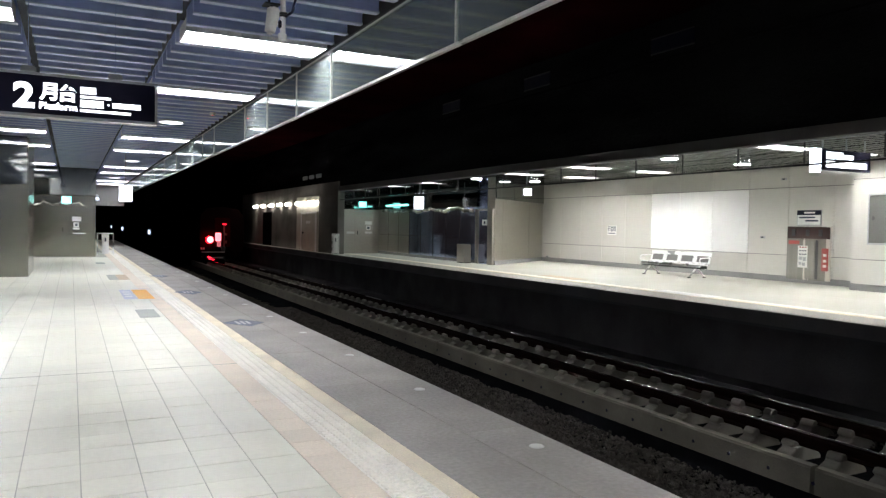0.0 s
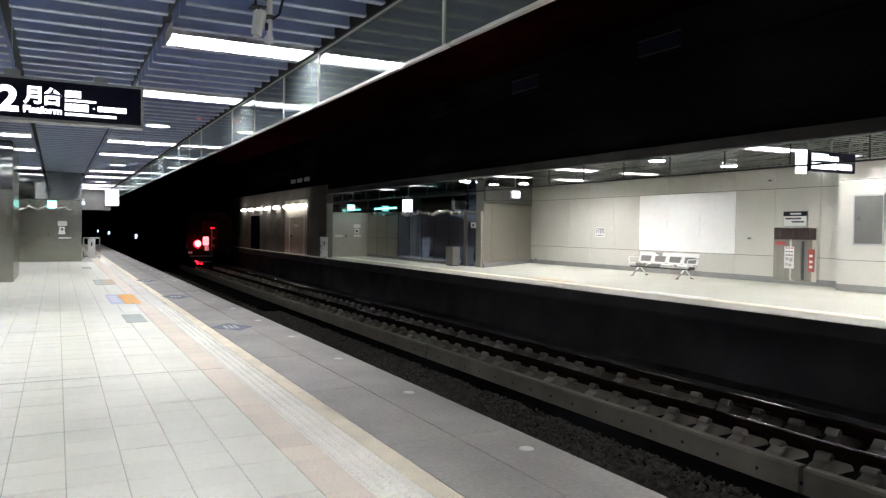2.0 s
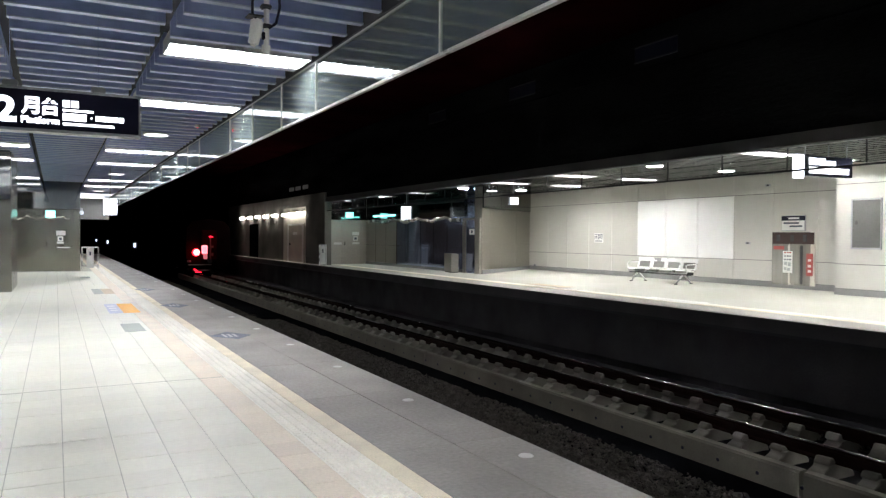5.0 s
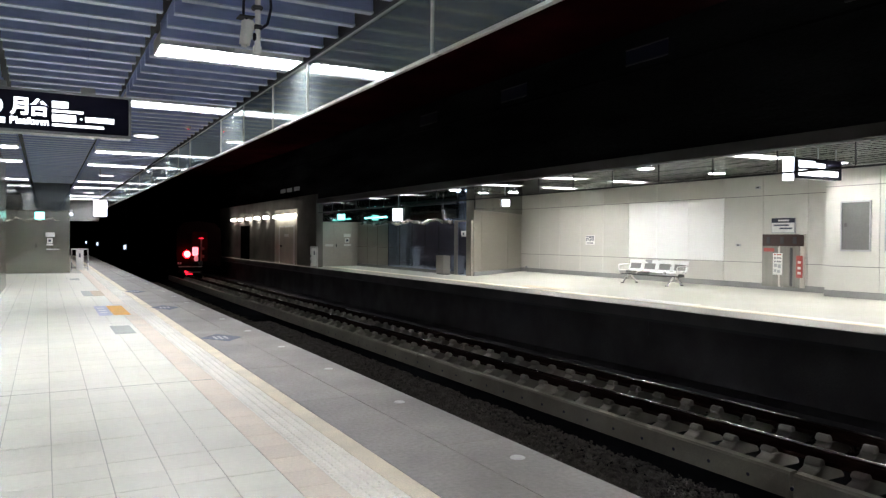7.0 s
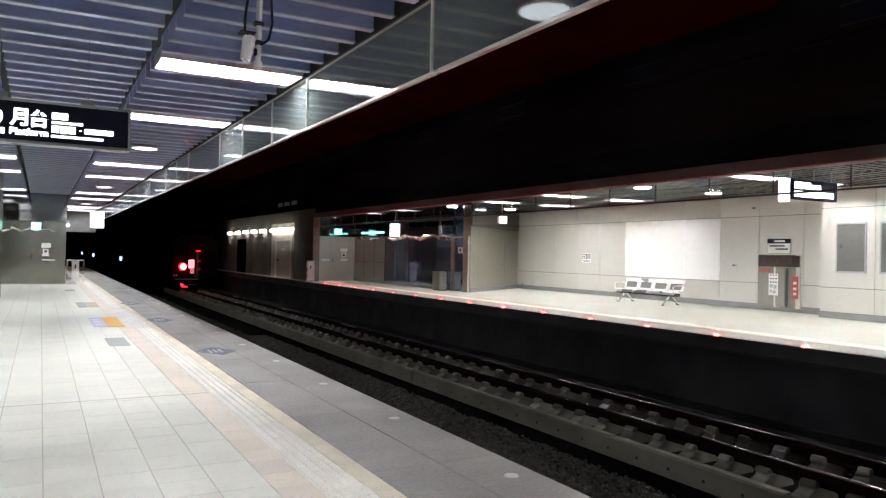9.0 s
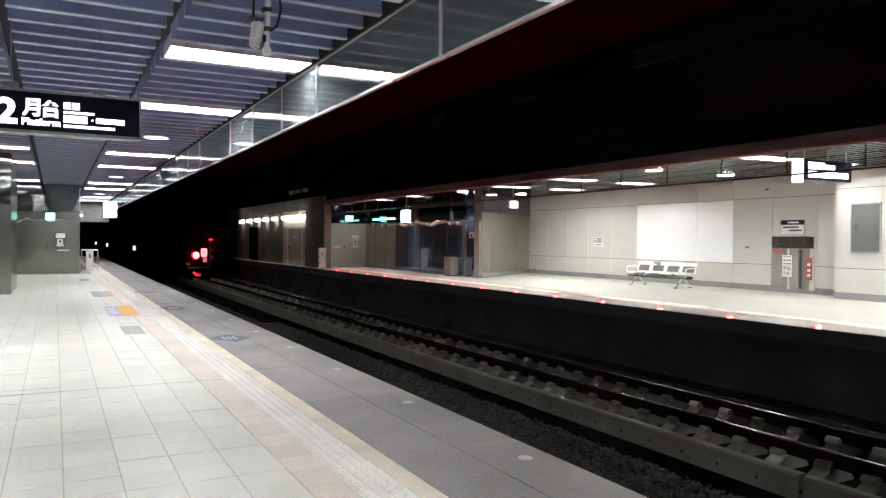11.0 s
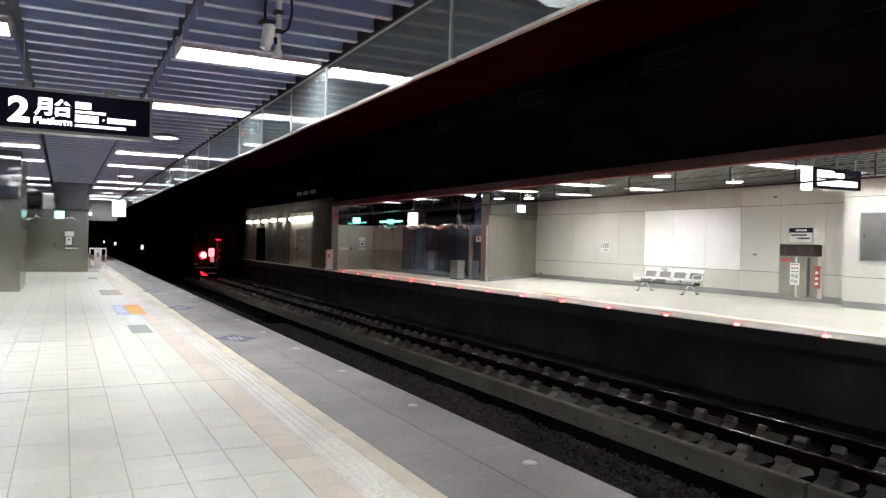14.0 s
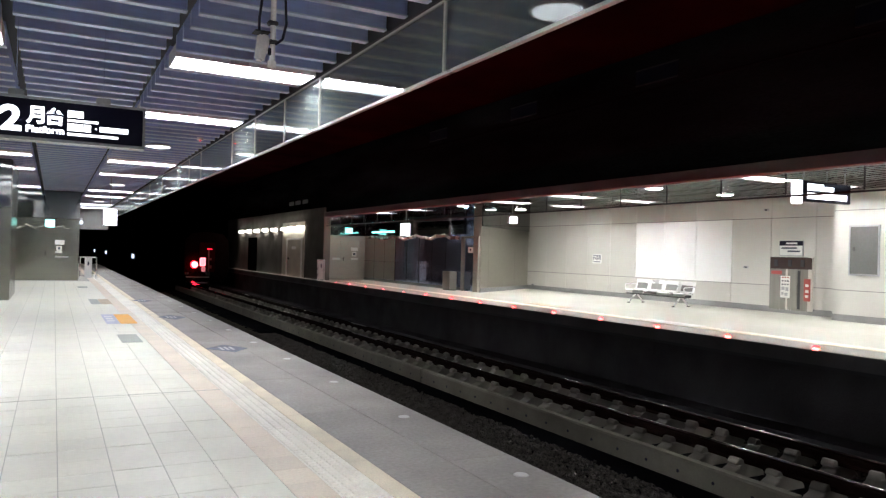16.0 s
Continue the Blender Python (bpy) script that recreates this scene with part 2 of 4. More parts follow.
def thing(name, label, category, m=None, group="", kind=""):
    ob = new(name)
    ob.empty_display_size = 0.1
    if m is not None:
        ob.matrix_basis = m
    return tagged(ob, label, category, group, kind)


def structure(name, bm, material, label, category):
    return tagged(part(name, bm, material), label, category, kind="structure")


def piece(name, me, parent, loc, rz=0.0):
    ob = new(name, me)
    ob.parent = parent
    ob.location = loc
    ob.rotation_euler[2] = rz
    return ob


def mesh_of(bm, material, name):
    me = bpy.data.meshes.new(name)
    bm.to_mesh(me)
    bm.free()
    me.materials.append(material)
    return me


# ---- near platform ----
floor_near = structure("floor", boxes((-9, EDGE - 0.968, Y0, Y1, -0.30, -0.005)), M["grout"],
                       "pale tiled station platform floor with beige border", "floor")
edge_near = structure("platform_edge", boxes((EDGE - 0.968, EDGE, Y0, Y1, -0.28, -0.006)), M["concrete"],
                      "grey concrete slabs along the platform edge", "platform edge")
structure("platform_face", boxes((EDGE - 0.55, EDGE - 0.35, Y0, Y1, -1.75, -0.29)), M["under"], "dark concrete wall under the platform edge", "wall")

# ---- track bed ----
structure("ground", boxes((-1, 16, Y0 - 4, 140, -2.2, -1.76)), M["unlit_black"], "dark concrete track bed floor", "ground")


def ballast_strip(name, x0, x1, z, label):
    """An uneven sheet of crushed stone."""
    nx, ny = int((x1 - x0) / 0.11), int(60 / 0.11)
    verts, faces = [], []
    for j in range(ny + 1):
        for i in range(nx + 1):
            x, y = x0 + (x1 - x0) * i / nx, -8.0 + 60.0 * j / ny
            jx, jy = random.uniform(-0.03, 0.03), random.uniform(-0.03, 0.03)
            dip = 0.07 * max(0.0, min(1.0, (x + 0.06 * math.sin(y * 2.1) - x1 + 0.5) / 0.4))
            verts.append((x + (jx if 0 < i < nx else 0), y + jy, z - dip + random.uniform(-0.035, 0.035)))
    for j in range(ny):
        for i in range(nx):
            a = j * (nx + 1) + i
            faces.append((a, a + 1, a + nx + 2, a + nx + 1))
    me = bpy.data.meshes.new(name)
    me.from_pydata(verts, [], faces)
    me.materials.append(M["ballast"])
    return tagged(new(name, me), label, "ballast", kind="stuff")


def stones(name, x0, x1, y0, y1, z, count, label):
    """Loose crushed stone: small uneven octahedra, half sunk in the bed."""
    verts, faces = [], []
    for _ in range(count):
        x, y = random.uniform(x0, x1), random.uniform(y0, y1)
        x = min(x, x1 - 0.30 * abs(math.sin(1.7 * y) + 0.5 * math.sin(4.3 * y)) * random.random())
        r = random.uniform(0.014, 0.036)
        c = Vector((x, y, z + random.uniform(-0.01, 0.03)))
        turn = Euler((random.uniform(0, 6), random.uniform(0, 6), random.uniform(0, 6))).to_matrix()
        b = len(verts)
        for v in ((1, 0, 0), (0, 1, 0), (-1, 0, 0), (0, -1, 0), (0, 0, 1), (0, 0, -1)):
            verts.append(c + turn @ (Vector(v) * r * random.uniform(0.6, 1.25)))
        for i in range(4):
            faces += [(b + i, b + (i + 1) % 4, b + 4), (b + (i + 1) % 4, b + i, b + 5)]
    me = bpy.data.meshes.new(name)
    me.from_pydata(verts, [], faces)
    me.materials.append(M["stone"])
    return tagged(new(name, me), label, "ballast", kind="stuff")


stones("ballast_stones", 4.6, 7.12, 2.5, 26.0, -1.60, 46000, "loose dark crushed stones beside the track")
ballast_strip("ballast", EDGE - 0.3, 7.2, -1.62, "dark crushed-stone ballast beside the track")
stones("ballast_stones", 10.02, 10.85, 2.5, 26.0, -1.585, 3000, "loose dark crushed stones between track and far platform")
# Flat strip, not sunk: the trench's dark is put into its colour.
structure("gutter", boxes((6.6, 7.638, Y0, Y1, -1.75, -1.60)), M["unlit_black"], "flat near-black strip along the kerb", "gutter")
# Near-black slab: shade between the sleepers is painted into the colour.
structure("track_slab", boxes((7.795, 10.9, Y0, Y1 + 30, -1.75, -1.60)), M["unlit_black"], "dark concrete slab under the track", "track bed")
for nm, x0 in (("track_kerb", 7.64),):
    k = thing(nm, "long low concrete kerb beside the sleepers", "kerb", kind="structure")
    L = 9.83
    yy = 5.58 - L
    while yy < 50:
        part("kerb_block", prism([(x0, -1.765), (x0 + 0.15, -1.765), (x0 + 0.15, -1.31), (x0 + 0.135, -1.29), (x0 + 0.02, -1.29), (x0, -1.32)], yy + 0.03, yy + L - 0.03), M["kerb"], k)
        yy += L


def rail_profile(xc, z):
    w, f = 0.036, 0.065
    return [(xc - f, z - 0.185), (xc + f, z - 0.185), (xc + f, z - 0.172), (xc + 0.012, z - 0.145), (xc + 0.012, z - 0.055),
            (xc + w, z - 0.042), (xc + w, z - 0.012), (xc + w - 0.007, z - 0.009), (xc - w + 0.007, z - 0.009), (xc - w, z - 0.012),
            (xc - w, z - 0.042), (xc - 0.012, z - 0.055), (xc - 0.012, z - 0.145), (xc - f, z - 0.172)]


TRACK = 9.26
HALF_GAUGE = 0.585
for xc in (TRACK - HALF_GAUGE, TRACK + HALF_GAUGE):
    r = thing("rail", "rusty steel rail with a polished running surface", "rail", group="rails")
    part("rail_body", prism(rail_profile(xc, RAIL_Z), Y0, Y1 + 30), M["rust"], r)
    crown = [(xc + 0.034 * math.cos(math.pi * k / 10), RAIL_Z - 0.012 + 0.014 * math.sin(math.pi * k / 10)) for k in range(11)]
    head = part("rail_head", prism(crown, Y0, Y1 + 30), M["steel"], r, "polished running surface")
    head.data.polygons.foreach_set("use_smooth", [len(p.vertices) == 4 for p in head.data.polygons])

# twin-block sleepers: two concrete blocks with shoulders, joined by a steel tie
bm = prism([(-0.34, -0.22), (0.34, -0.22), (0.33, -0.15), (0.25, -0.08), (0.17, -0.045), (0.15, 0.0), (-0.15, 0.0), (-0.17, -0.045), (-0.25, -0.08), (-0.33, -0.15)], -0.115, 0.115)
bmesh.ops.bevel(bm, geom=list(bm.edges), offset=0.014, segments=1, affect="EDGES", clamp_overlap=True)
block_me = mesh_of(bm, M["sleeper"], "block")
tie_me = mesh_of(boxes((-0.26, 0.26, -0.03, 0.03, -0.13, -0.07)), M["rust"], "tie_bar")
bm = prism([(-0.06, -0.01), (0.065, -0.01), (0.06, 0.035), (0.02, 0.095), (-0.035, 0.09), (-0.06, 0.035)], -0.085, 0.085)
bmesh.ops.bevel(bm, geom=list(bm.edges), offset=0.012, segments=1, affect="EDGES", clamp_overlap=True)
clip_me = mesh_of(bm, M["sleeper"], "rail_clip")
for i in range(84):
    s = thing("sleeper", "twin-block concrete railway sleeper with rail shoulders", "sleeper", pose(TRACK, 7.21 + 0.637 * (i - 11), RAIL_Z - 0.187), group="sleepers")
    piece("tie_bar", tie_me, s, (0, 0, 0))
    for e in (-HALF_GAUGE, HALF_GAUGE):
        piece("block", block_me, s, (e, 0, 0))
        for side, turn in ((-0.13, math.pi), (0.13, 0.0)):
            c = piece("rail_clip", clip_me, s, (e + side + random.uniform(-0.01, 0.01), random.uniform(-0.02, 0.02), 0), turn + random.uniform(-0.12, 0.12))
            c.scale = (random.uniform(0.95, 1.2), random.uniform(0.95, 1.25), random.uniform(0.65, 1.0))

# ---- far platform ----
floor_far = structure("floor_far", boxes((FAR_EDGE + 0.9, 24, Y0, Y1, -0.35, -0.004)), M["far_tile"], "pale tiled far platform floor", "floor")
structure("platform_edge_far", boxes((FAR_EDGE + 0.012, FAR_EDGE + 0.896, Y0, Y1, -0.17, 0.0)), M["far_slab"], "pale platform edge slab with grey front", "platform edge")
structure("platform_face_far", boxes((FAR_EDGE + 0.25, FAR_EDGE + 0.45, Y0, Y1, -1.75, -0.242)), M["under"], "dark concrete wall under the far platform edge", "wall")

structure("edge_face_far", boxes((FAR_EDGE, FAR_EDGE + 0.2, Y0, Y1, -0.24, -0.012)), M["edge_face"], "dark grey concrete face of the far platform edge", "edge face")
# far wall of white enamel panels
structure("wall_far", boxes((FAR_WALL + 0.012, FAR_WALL + 0.3, 11.5, 30.0, 0.0, 3.6)), M["joint"], "wall clad in white enamel panels", "wall")
structure("wall_far_forward", boxes((17.612, 17.9, Y0, 11.98, 0.0, 3.6), (17.9, FAR_WALL + 0.3, 11.7, 11.98, 0.0, 3.6)), M["joint"], "projecting wall clad in white enamel panels", "wall")
# oblique stainless block and mirror wall
BL0, BL1 = Vector((14.22, 23.9)), Vector((18.5, 27.0))


def wall_between(name, p, q, z0, z1, t, material, label, category="wall"):
    p, q = Vector(p), Vector(q)
    d = (q - p).normalized()
    n = Vector((d.y, -d.x)) * t
    bm = bmesh.new()
    c = [p, q, q - n, p - n]
    a = [bm.verts.new((v.x, v.y, z0)) for v in c]
    b = [bm.verts.new((v.x, v.y, z1)) for v in c]
    bm.faces.new(a[::-1])
    bm.faces.new(b)
    for i in range(4):
        bm.faces.new((a[i], a[(i + 1) % 4], b[(i + 1) % 4], b[i]))
    bmesh.ops.recalc_face_normals(bm, faces=bm.faces)
    return structure(name, bm, material, label, category)


wall_between("wall_oblique", BL0, BL1, 0, 3.5, 0.3, M["inox_far"], "oblique wall clad in brushed stainless steel")
wall_between("wall_mirror", (14.0, 35.0), (14.22, 24.3), 0, 3.5, 0.3, M["inox_dark"], "wall clad in dark mirror-like stainless steel")
wall_between("wall_cross_far", (11.75, 35.0), (14.0, 35.0), 0, 3.5, 0.3, M["inox_far"], "stainless steel cross wall with a service door")
wall_between("wall_service", (11.42, 36.3), (11.42, 56.0), 0, 3.5, -0.3, M["concrete"], "grey service wall beyond the platform")
structure("column_far", boxes((11.42, 11.75, 33.9, 36.3, 0, 3.5)), M["concrete"], "dark concrete column at the end of the far platform", "column")

# near side end walls
structure("wall_block_near", boxes((-5.0, -0.93, 20.6, 23.6, 0, 3.5)), M["inox"], "stainless steel clad stair enclosure", "wall")
structure("wall_cross_near", boxes((-5.0, 0.85, 31.7, 32.1, 0, 3.5)), M["inox"], "stainless steel cross wall with a service door", "wall")
structure("wall_service_near", boxes((0.55, 0.85, 32.1, 60, 0, 3.5)), M["concrete"], "dark service wall beyond the platform", "wall")

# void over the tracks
# Void surfaces: the shade over the tracks is put into these colours.
structure("ceiling_void", boxes((GLASS + 0.1, FASCIA + 0.2, Y0 - 4, 140, 6.0, 6.3)), M["void_ceiling"], "near-black reddish ceiling over the tracks", "ceiling")
structure("wall_void_far", boxes((FASCIA + 0.06, FASCIA + 0.4, Y0 - 4, 140, 3.28, 6.0)), M["void_wall"], "near-black wall above the far platform", "wall")
structure("wall_void_near", boxes((GLASS + 0.04, GLASS + 0.3, Y0 - 4, 140, 3.5, 6.0)), M["unlit_black"], "dark wall above the near platform", "wall")
structure("beam_far", boxes((FASCIA, FASCIA + 0.2, Y0, 34, 3.053, 3.262)), M["fascia"], "grey metal fascia over the far platform edge", "beam")
structure("wall_south", boxes((-9, 24, Y0 - 0.4, Y0 - 0.1, -2.2, 6.4)), M["unlit_black"], "dark end wall", "wall")
structure("wall_west", boxes((-9.3, -9, Y0, Y1, -0.3, 3.8)), M["panel"], "white panel wall behind the platform", "wall")
# Tunnel walls and columns: the unlit darkness is painted into their colour.
structure("wall_tunnel_west", boxes((-1.2, -0.9, 60, 140, -2.2, 6.4)), M["unlit_black"], "dark tunnel wall", "wall")
structure("wall_tunnel_east", boxes((11.5, 11.8, 56, 140, -2.2, 6.4)), M["unlit_black"], "dark tunnel wall", "wall")
structure("wall_tunnel_end", boxes((-1.2, 12, 139.7, 140, -2.2, 6.4)), M["unlit_black"], "dark tunnel end", "wall")


# ---- ceilings ----
def ceiling(name, modules, y0, y1, pitch, z, lit_rows, label, deep=0.26, half=(0.045, 0.036), material="baffle"):
    """Hanging metal baffles in modules along x, with gaps for the lights."""
    bm = bmesh.new()
    for x0, x1 in modules:
        y = y0
        while y < (y1 if x1 > 1.5 or y1 < 40 else 31.3):
            if not any(abs(y - r) < 0.31 and x0 <= lx <= x1 for r, lx in lit_rows):
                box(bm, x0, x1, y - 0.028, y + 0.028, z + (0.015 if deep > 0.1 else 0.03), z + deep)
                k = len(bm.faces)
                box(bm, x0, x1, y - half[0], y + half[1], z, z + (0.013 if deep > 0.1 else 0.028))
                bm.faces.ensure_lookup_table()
                # Flange faces take the copy with the bounce light in its colour.
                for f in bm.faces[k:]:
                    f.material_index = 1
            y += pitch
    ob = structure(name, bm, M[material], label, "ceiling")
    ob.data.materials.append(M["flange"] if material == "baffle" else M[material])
    return ob


ROWS = [8.3 + 3.55 * k for k in range(-4, 11)]
DISC = {ROWS[0], ROWS[3], ROWS[6], ROWS[9], ROWS[12]}
near_mods = [(-8.6, -5.2), (-5.0, -2.2), (-2.05, -0.49), (-0.38, 0.93), (1.03, 2.56)]
lit = [(r, x) for r in ROWS if r not in DISC for x in (-1.3, 1.8)]
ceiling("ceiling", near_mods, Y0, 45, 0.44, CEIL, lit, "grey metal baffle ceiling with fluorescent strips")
structure("ceiling_slab", boxes((-9, GLASS, Y0, 45.2, CEIL + 0.42, CEIL + 0.6)), M["plenum"], "dark plenum above the baffles", "ceiling")
for x in (-5.1, -2.12, -0.435, 0.98):
    structure("ceiling_channel", boxes((x - 0.05, x + 0.05, Y0, 45, CEIL + 0.16, CEIL + 0.2)), M["channel"], "dark channel between the ceiling baffles", "ceiling channel")
structure("ceiling_edge_trim", boxes((2.575, GLASS - 0.022, Y0, 45, CEIL - 0.015, CEIL + 0.2)), M["channel"], "dark trim along the ceiling edge", "trim")

structure("downstand_end", boxes((0.85, GLASS + 0.04, 45.2, 45.5, 2.25, 3.98)), M["windowgrey"], "grey downstand wall at the end of the lit ceiling", "wall")
# Near-black roof added past the downstand to close the gap.
structure("ceiling_tunnel", boxes((-1.2, GLASS + 0.04, 45.5, 140, 3.5, 3.7)), M["unlit_black"], "dark tunnel ceiling beyond the platform", "ceiling")

FAR_CEIL = 3.3
far_mods = [(FASCIA + 0.25, 13.4), (13.5, 14.9), (15.0, 15.95), (16.05, 17.35), (17.45, 18.4)]
FAR_ROWS = [-3.0, 0.6, 4.15, 7.7, 11.25, 18.3, 21.9, 28.9, 32.4]
FAR_DISCS = [14.5, 24.7]
ceiling("ceiling_far", far_mods, Y0, 36, 0.22, FAR_CEIL, [(r, 14.2) for r in FAR_ROWS] + [(r, 16.7) for r in FAR_ROWS], "pale metal strip ceiling over the far platform", 0.06, (0.07, 0.07), "far_baffle")
structure("ceiling_slab_far", boxes((FASCIA + 0.2, 24, Y0, 60, FAR_CEIL + 0.42, FAR_CEIL + 0.6)), M["plenum"], "dark plenum above the far baffles", "ceiling")


def strip_light(x0, x1, y, z, drop=0.0, r=0.04, label="lit fluorescent strip recessed between ceiling baffles"):
    t = thing("ceiling_light", label, "ceiling light", pose((x0 + x1) / 2, y, z), group="fluorescent ceiling strips")
    w = (x1 - x0) / 2
    part("housing", boxes((-w, w, -0.25, 0.25, 0.10, 0.13), (-w, w, -0.26, -0.25, -0.012, 0.13), (-w, w, 0.25, 0.26, -0.012, 0.13), (-w, -w + 0.012, -0.25, 0.25, -0.012, 0.10), (w - 0.012, w, -0.25, 0.25, -0.012, 0.10)), M["frame"], t)
    part("bracket", boxes((-0.04, 0.04, -0.02, 0.02, 0.13, 0.43)), M["grey_metal"], t)
    bm = boxes((-w + 0.014, w - 0.014, -0.004, 0.004, -0.012, 0.03))
    k = int(2 * w / 0.11)
    for i in range(1, k):
        c = -w + 2 * w * i / k
        box(bm, c - 0.003, c + 0.003, -0.248, -0.006, -0.012, 0.018)
        box(bm, c - 0.003, c + 0.003, 0.006, 0.248, -0.012, 0.018)
    part("louvre", bm, M["frame"], t, "white cross-blade louvre")
    for yy in (-0.12, 0.12):
        bm = bmesh.new()
        tube_mesh(bm, (-w + 0.03, yy, 0.06 - drop), (w - 0.03, yy, 0.06 - drop), r, 10)
        part("tube", bm, M["tube_far" if drop else "tube"], t, "glowing fluorescent tube")
    return t


def down_light(x, y, z, r=0.34, lens="spot"):
    t = thing("downlight", "round lit downlight in the baffle ceiling", "downlight", pose(x, y, z), group="round downlights")
    bm = bmesh.new()
    tube_mesh(bm, (0, 0, -0.01), (0, 0, 0.02), r + 0.03, 24)
    part("ring", bm, M["frame"], t)
    bm = bmesh.new()
    tube_mesh(bm, (0, 0, -0.016), (0, 0, -0.011), r, 24)
    part("lens", bm, M[lens], t)


for r in ROWS:
    if r in DISC:
        down_light(1.75, r, CEIL - 0.02, 0.21)
        if r < 31:
            down_light(-1.3, r, CEIL - 0.02, 0.21)
    else:
        strip_light(1.05, 2.555, r, CEIL)
        if r < 31:
            strip_light(-1.98, -0.5, r, CEIL)
for r in FAR_ROWS:
    strip_light(13.52, 14.88, r, FAR_CEIL, 0.012, 0.024)
    strip_light(16.08, 17.32 if r > 12 else 17.0, r, FAR_CEIL, 0.012, 0.024)
for r in FAR_DISCS:
    down_light(13.85, r, FAR_CEIL - 0.02, 0.2, "spot_far")
    down_light(16.5, r, FAR_CEIL - 0.02, 0.2, "spot_far")


# ---- smoke screens of glass ----
def screen(name, x, y0, y1, z0, z1, posts, label, trim, thick, glass="glass"):
    s = thing(name, label, "glass screen", kind="")
    p = part("pane", boxes((x - 0.005, x + 0.005, y0, y1, z0 + 0.02, z1)), M[glass], s)
    p.visible_shadow = False
    part("bottom_rail", boxes((x - 0.02, x + 0.02, y0, y1, z0 - thick, z0 + 0.012)), trim, s)
    part("top_rail", boxes((x - 0.02, x + 0.02, y0, y1, z1, z1 + 0.03)), M["grey_metal"], s)
    for y in posts:
        part("post", boxes((x - 0.012, x + 0.012, y - 0.009, y + 0.009, z0 + 0.02, z1)), trim, s)


screen("smoke_screen", GLASS, Y0, 45, 2.79, 3.36, [5.03 - 3.05, 5.03, 8.06, 9.5, 11.1, 12.7, 15.7, 17.2, 18.8, 21.8, 24.8, 27.9, 31, 34, 37], "glass smoke screen under the ceiling edge with white rail", M["frame"], 0.012)
screen("smoke_screen_far", FASCIA + 0.10, Y0, 34, 2.615, 3.02, [3.0 + 1.45 * i for i in range(21)], "low glass smoke screen under the far fascia", M["dark_metal"], 0.02, "glass_far")

# ---- wall panels ----
def panel_run(wall, x, ys, zs, bright=None):
    for i in range(len(ys) - 1):
        for j in range(len(zs) - 1):
            w, h2 = abs(ys[i + 1] - ys[i]) - 0.014, zs[j + 1] - zs[j] - 0.014
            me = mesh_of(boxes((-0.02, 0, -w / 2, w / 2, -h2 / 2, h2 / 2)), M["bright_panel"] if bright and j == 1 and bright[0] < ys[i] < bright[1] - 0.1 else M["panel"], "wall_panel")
            piece("wall_panel", me, wall, (x + 0.012, (ys[i] + ys[i + 1]) / 2, (zs[j] + zs[j + 1]) / 2))


wf = bpy.data.objects["wall_far"]
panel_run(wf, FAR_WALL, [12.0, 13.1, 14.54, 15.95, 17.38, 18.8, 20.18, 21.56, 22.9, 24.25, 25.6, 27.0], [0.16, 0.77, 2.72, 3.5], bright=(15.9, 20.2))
wff = bpy.data.objects["wall_far_forward"]
panel_run(wff, 17.6, [-6, -4, -2, 0, 2, 3.6, 5.0, 6.4, 7.8, 9.2, 10.57, 11.98], [0.16, 0.78, 2.79, 3.5])
structure("skirting", boxes((FAR_WALL - 0.025, FAR_WALL + 0.01, 12.0, 27.0, 0.0, 0.155)), M["skirt"], "grey stone skirting", "skirting")
structure("skirting_forward", boxes((17.575, 17.61, Y0, 11.98, 0.0, 0.155)), M["skirt"], "grey stone skirting", "skirting")
def panel_wall(wall, p, q, us, zs, material, lift=0.012):
    """Thin cladding panels with open joints on the visible face of a wall from p to q."""
    p, q = Vector(p), Vector(q)
    d = (q - p).normalized()
    n = Vector((d.y, -d.x))
    ang = math.atan2(d.y, d.x)
    for i in range(len(us) - 1):
        for j in range(len(zs) - 1):
            w, h2 = us[i + 1] - us[i] - 0.016, zs[j + 1] - zs[j] - 0.016
            me = mesh_of(boxes((-w / 2, w / 2, -lift, 0.0, -h2 / 2, h2 / 2)), material, "wall_panel")
            c = p + d * (us[i] + us[i + 1]) / 2
            piece("wall_panel", me, wall, (c.x, c.y, (zs[j] + zs[j + 1]) / 2), ang)


panel_wall(bpy.data.objects["wall_oblique"], BL0, BL1, [0.0, 0.75, 3.6, 5.27], [0.16, 0.92, 2.7, 3.4], M["inox_far"])
wm_dir = (Vector((14.22, 25.25)) - Vector((14.0, 35.0))).normalized()
panel_wall(bpy.data.objects["wall_mirror"], (14.0, 35.0), (14.22, 25.25), [0.0, 1.2, 2.4, 3.6], [0.12, 0.98, 2.1, 3.4], M["inox_far"])
panel_wall(bpy.data.objects["wall_mirror"], Vector((14.0, 35.0)) + wm_dir * 3.6, (14.22, 25.25), [0.0, 1.2, 2.4, 3.6, 4.8, 6.1], [0.12, 0.98, 2.1, 3.4], M["inox_dark"])
w0 = Vector((14.0, 35.0)) + Vector((wm_dir.y, -wm_dir.x)) * 0.016 * (1 if wm_dir.y * -1 > 0 and Vector((wm_dir.y, -wm_dir.x)).x < 0 else -1)
w1 = w0 + wm_dir * 9.75
for k in range(1, 8):
    a = w0 + wm_dir * (1.2 * k)
    wall_strip = boxes((a.x - 0.009, a.x + 0.004, a.y - 0.006, a.y + 0.006, 0.12, 2.12))
    part("joint_strip", wall_strip, M["inox"], bpy.data.objects["wall_mirror"])
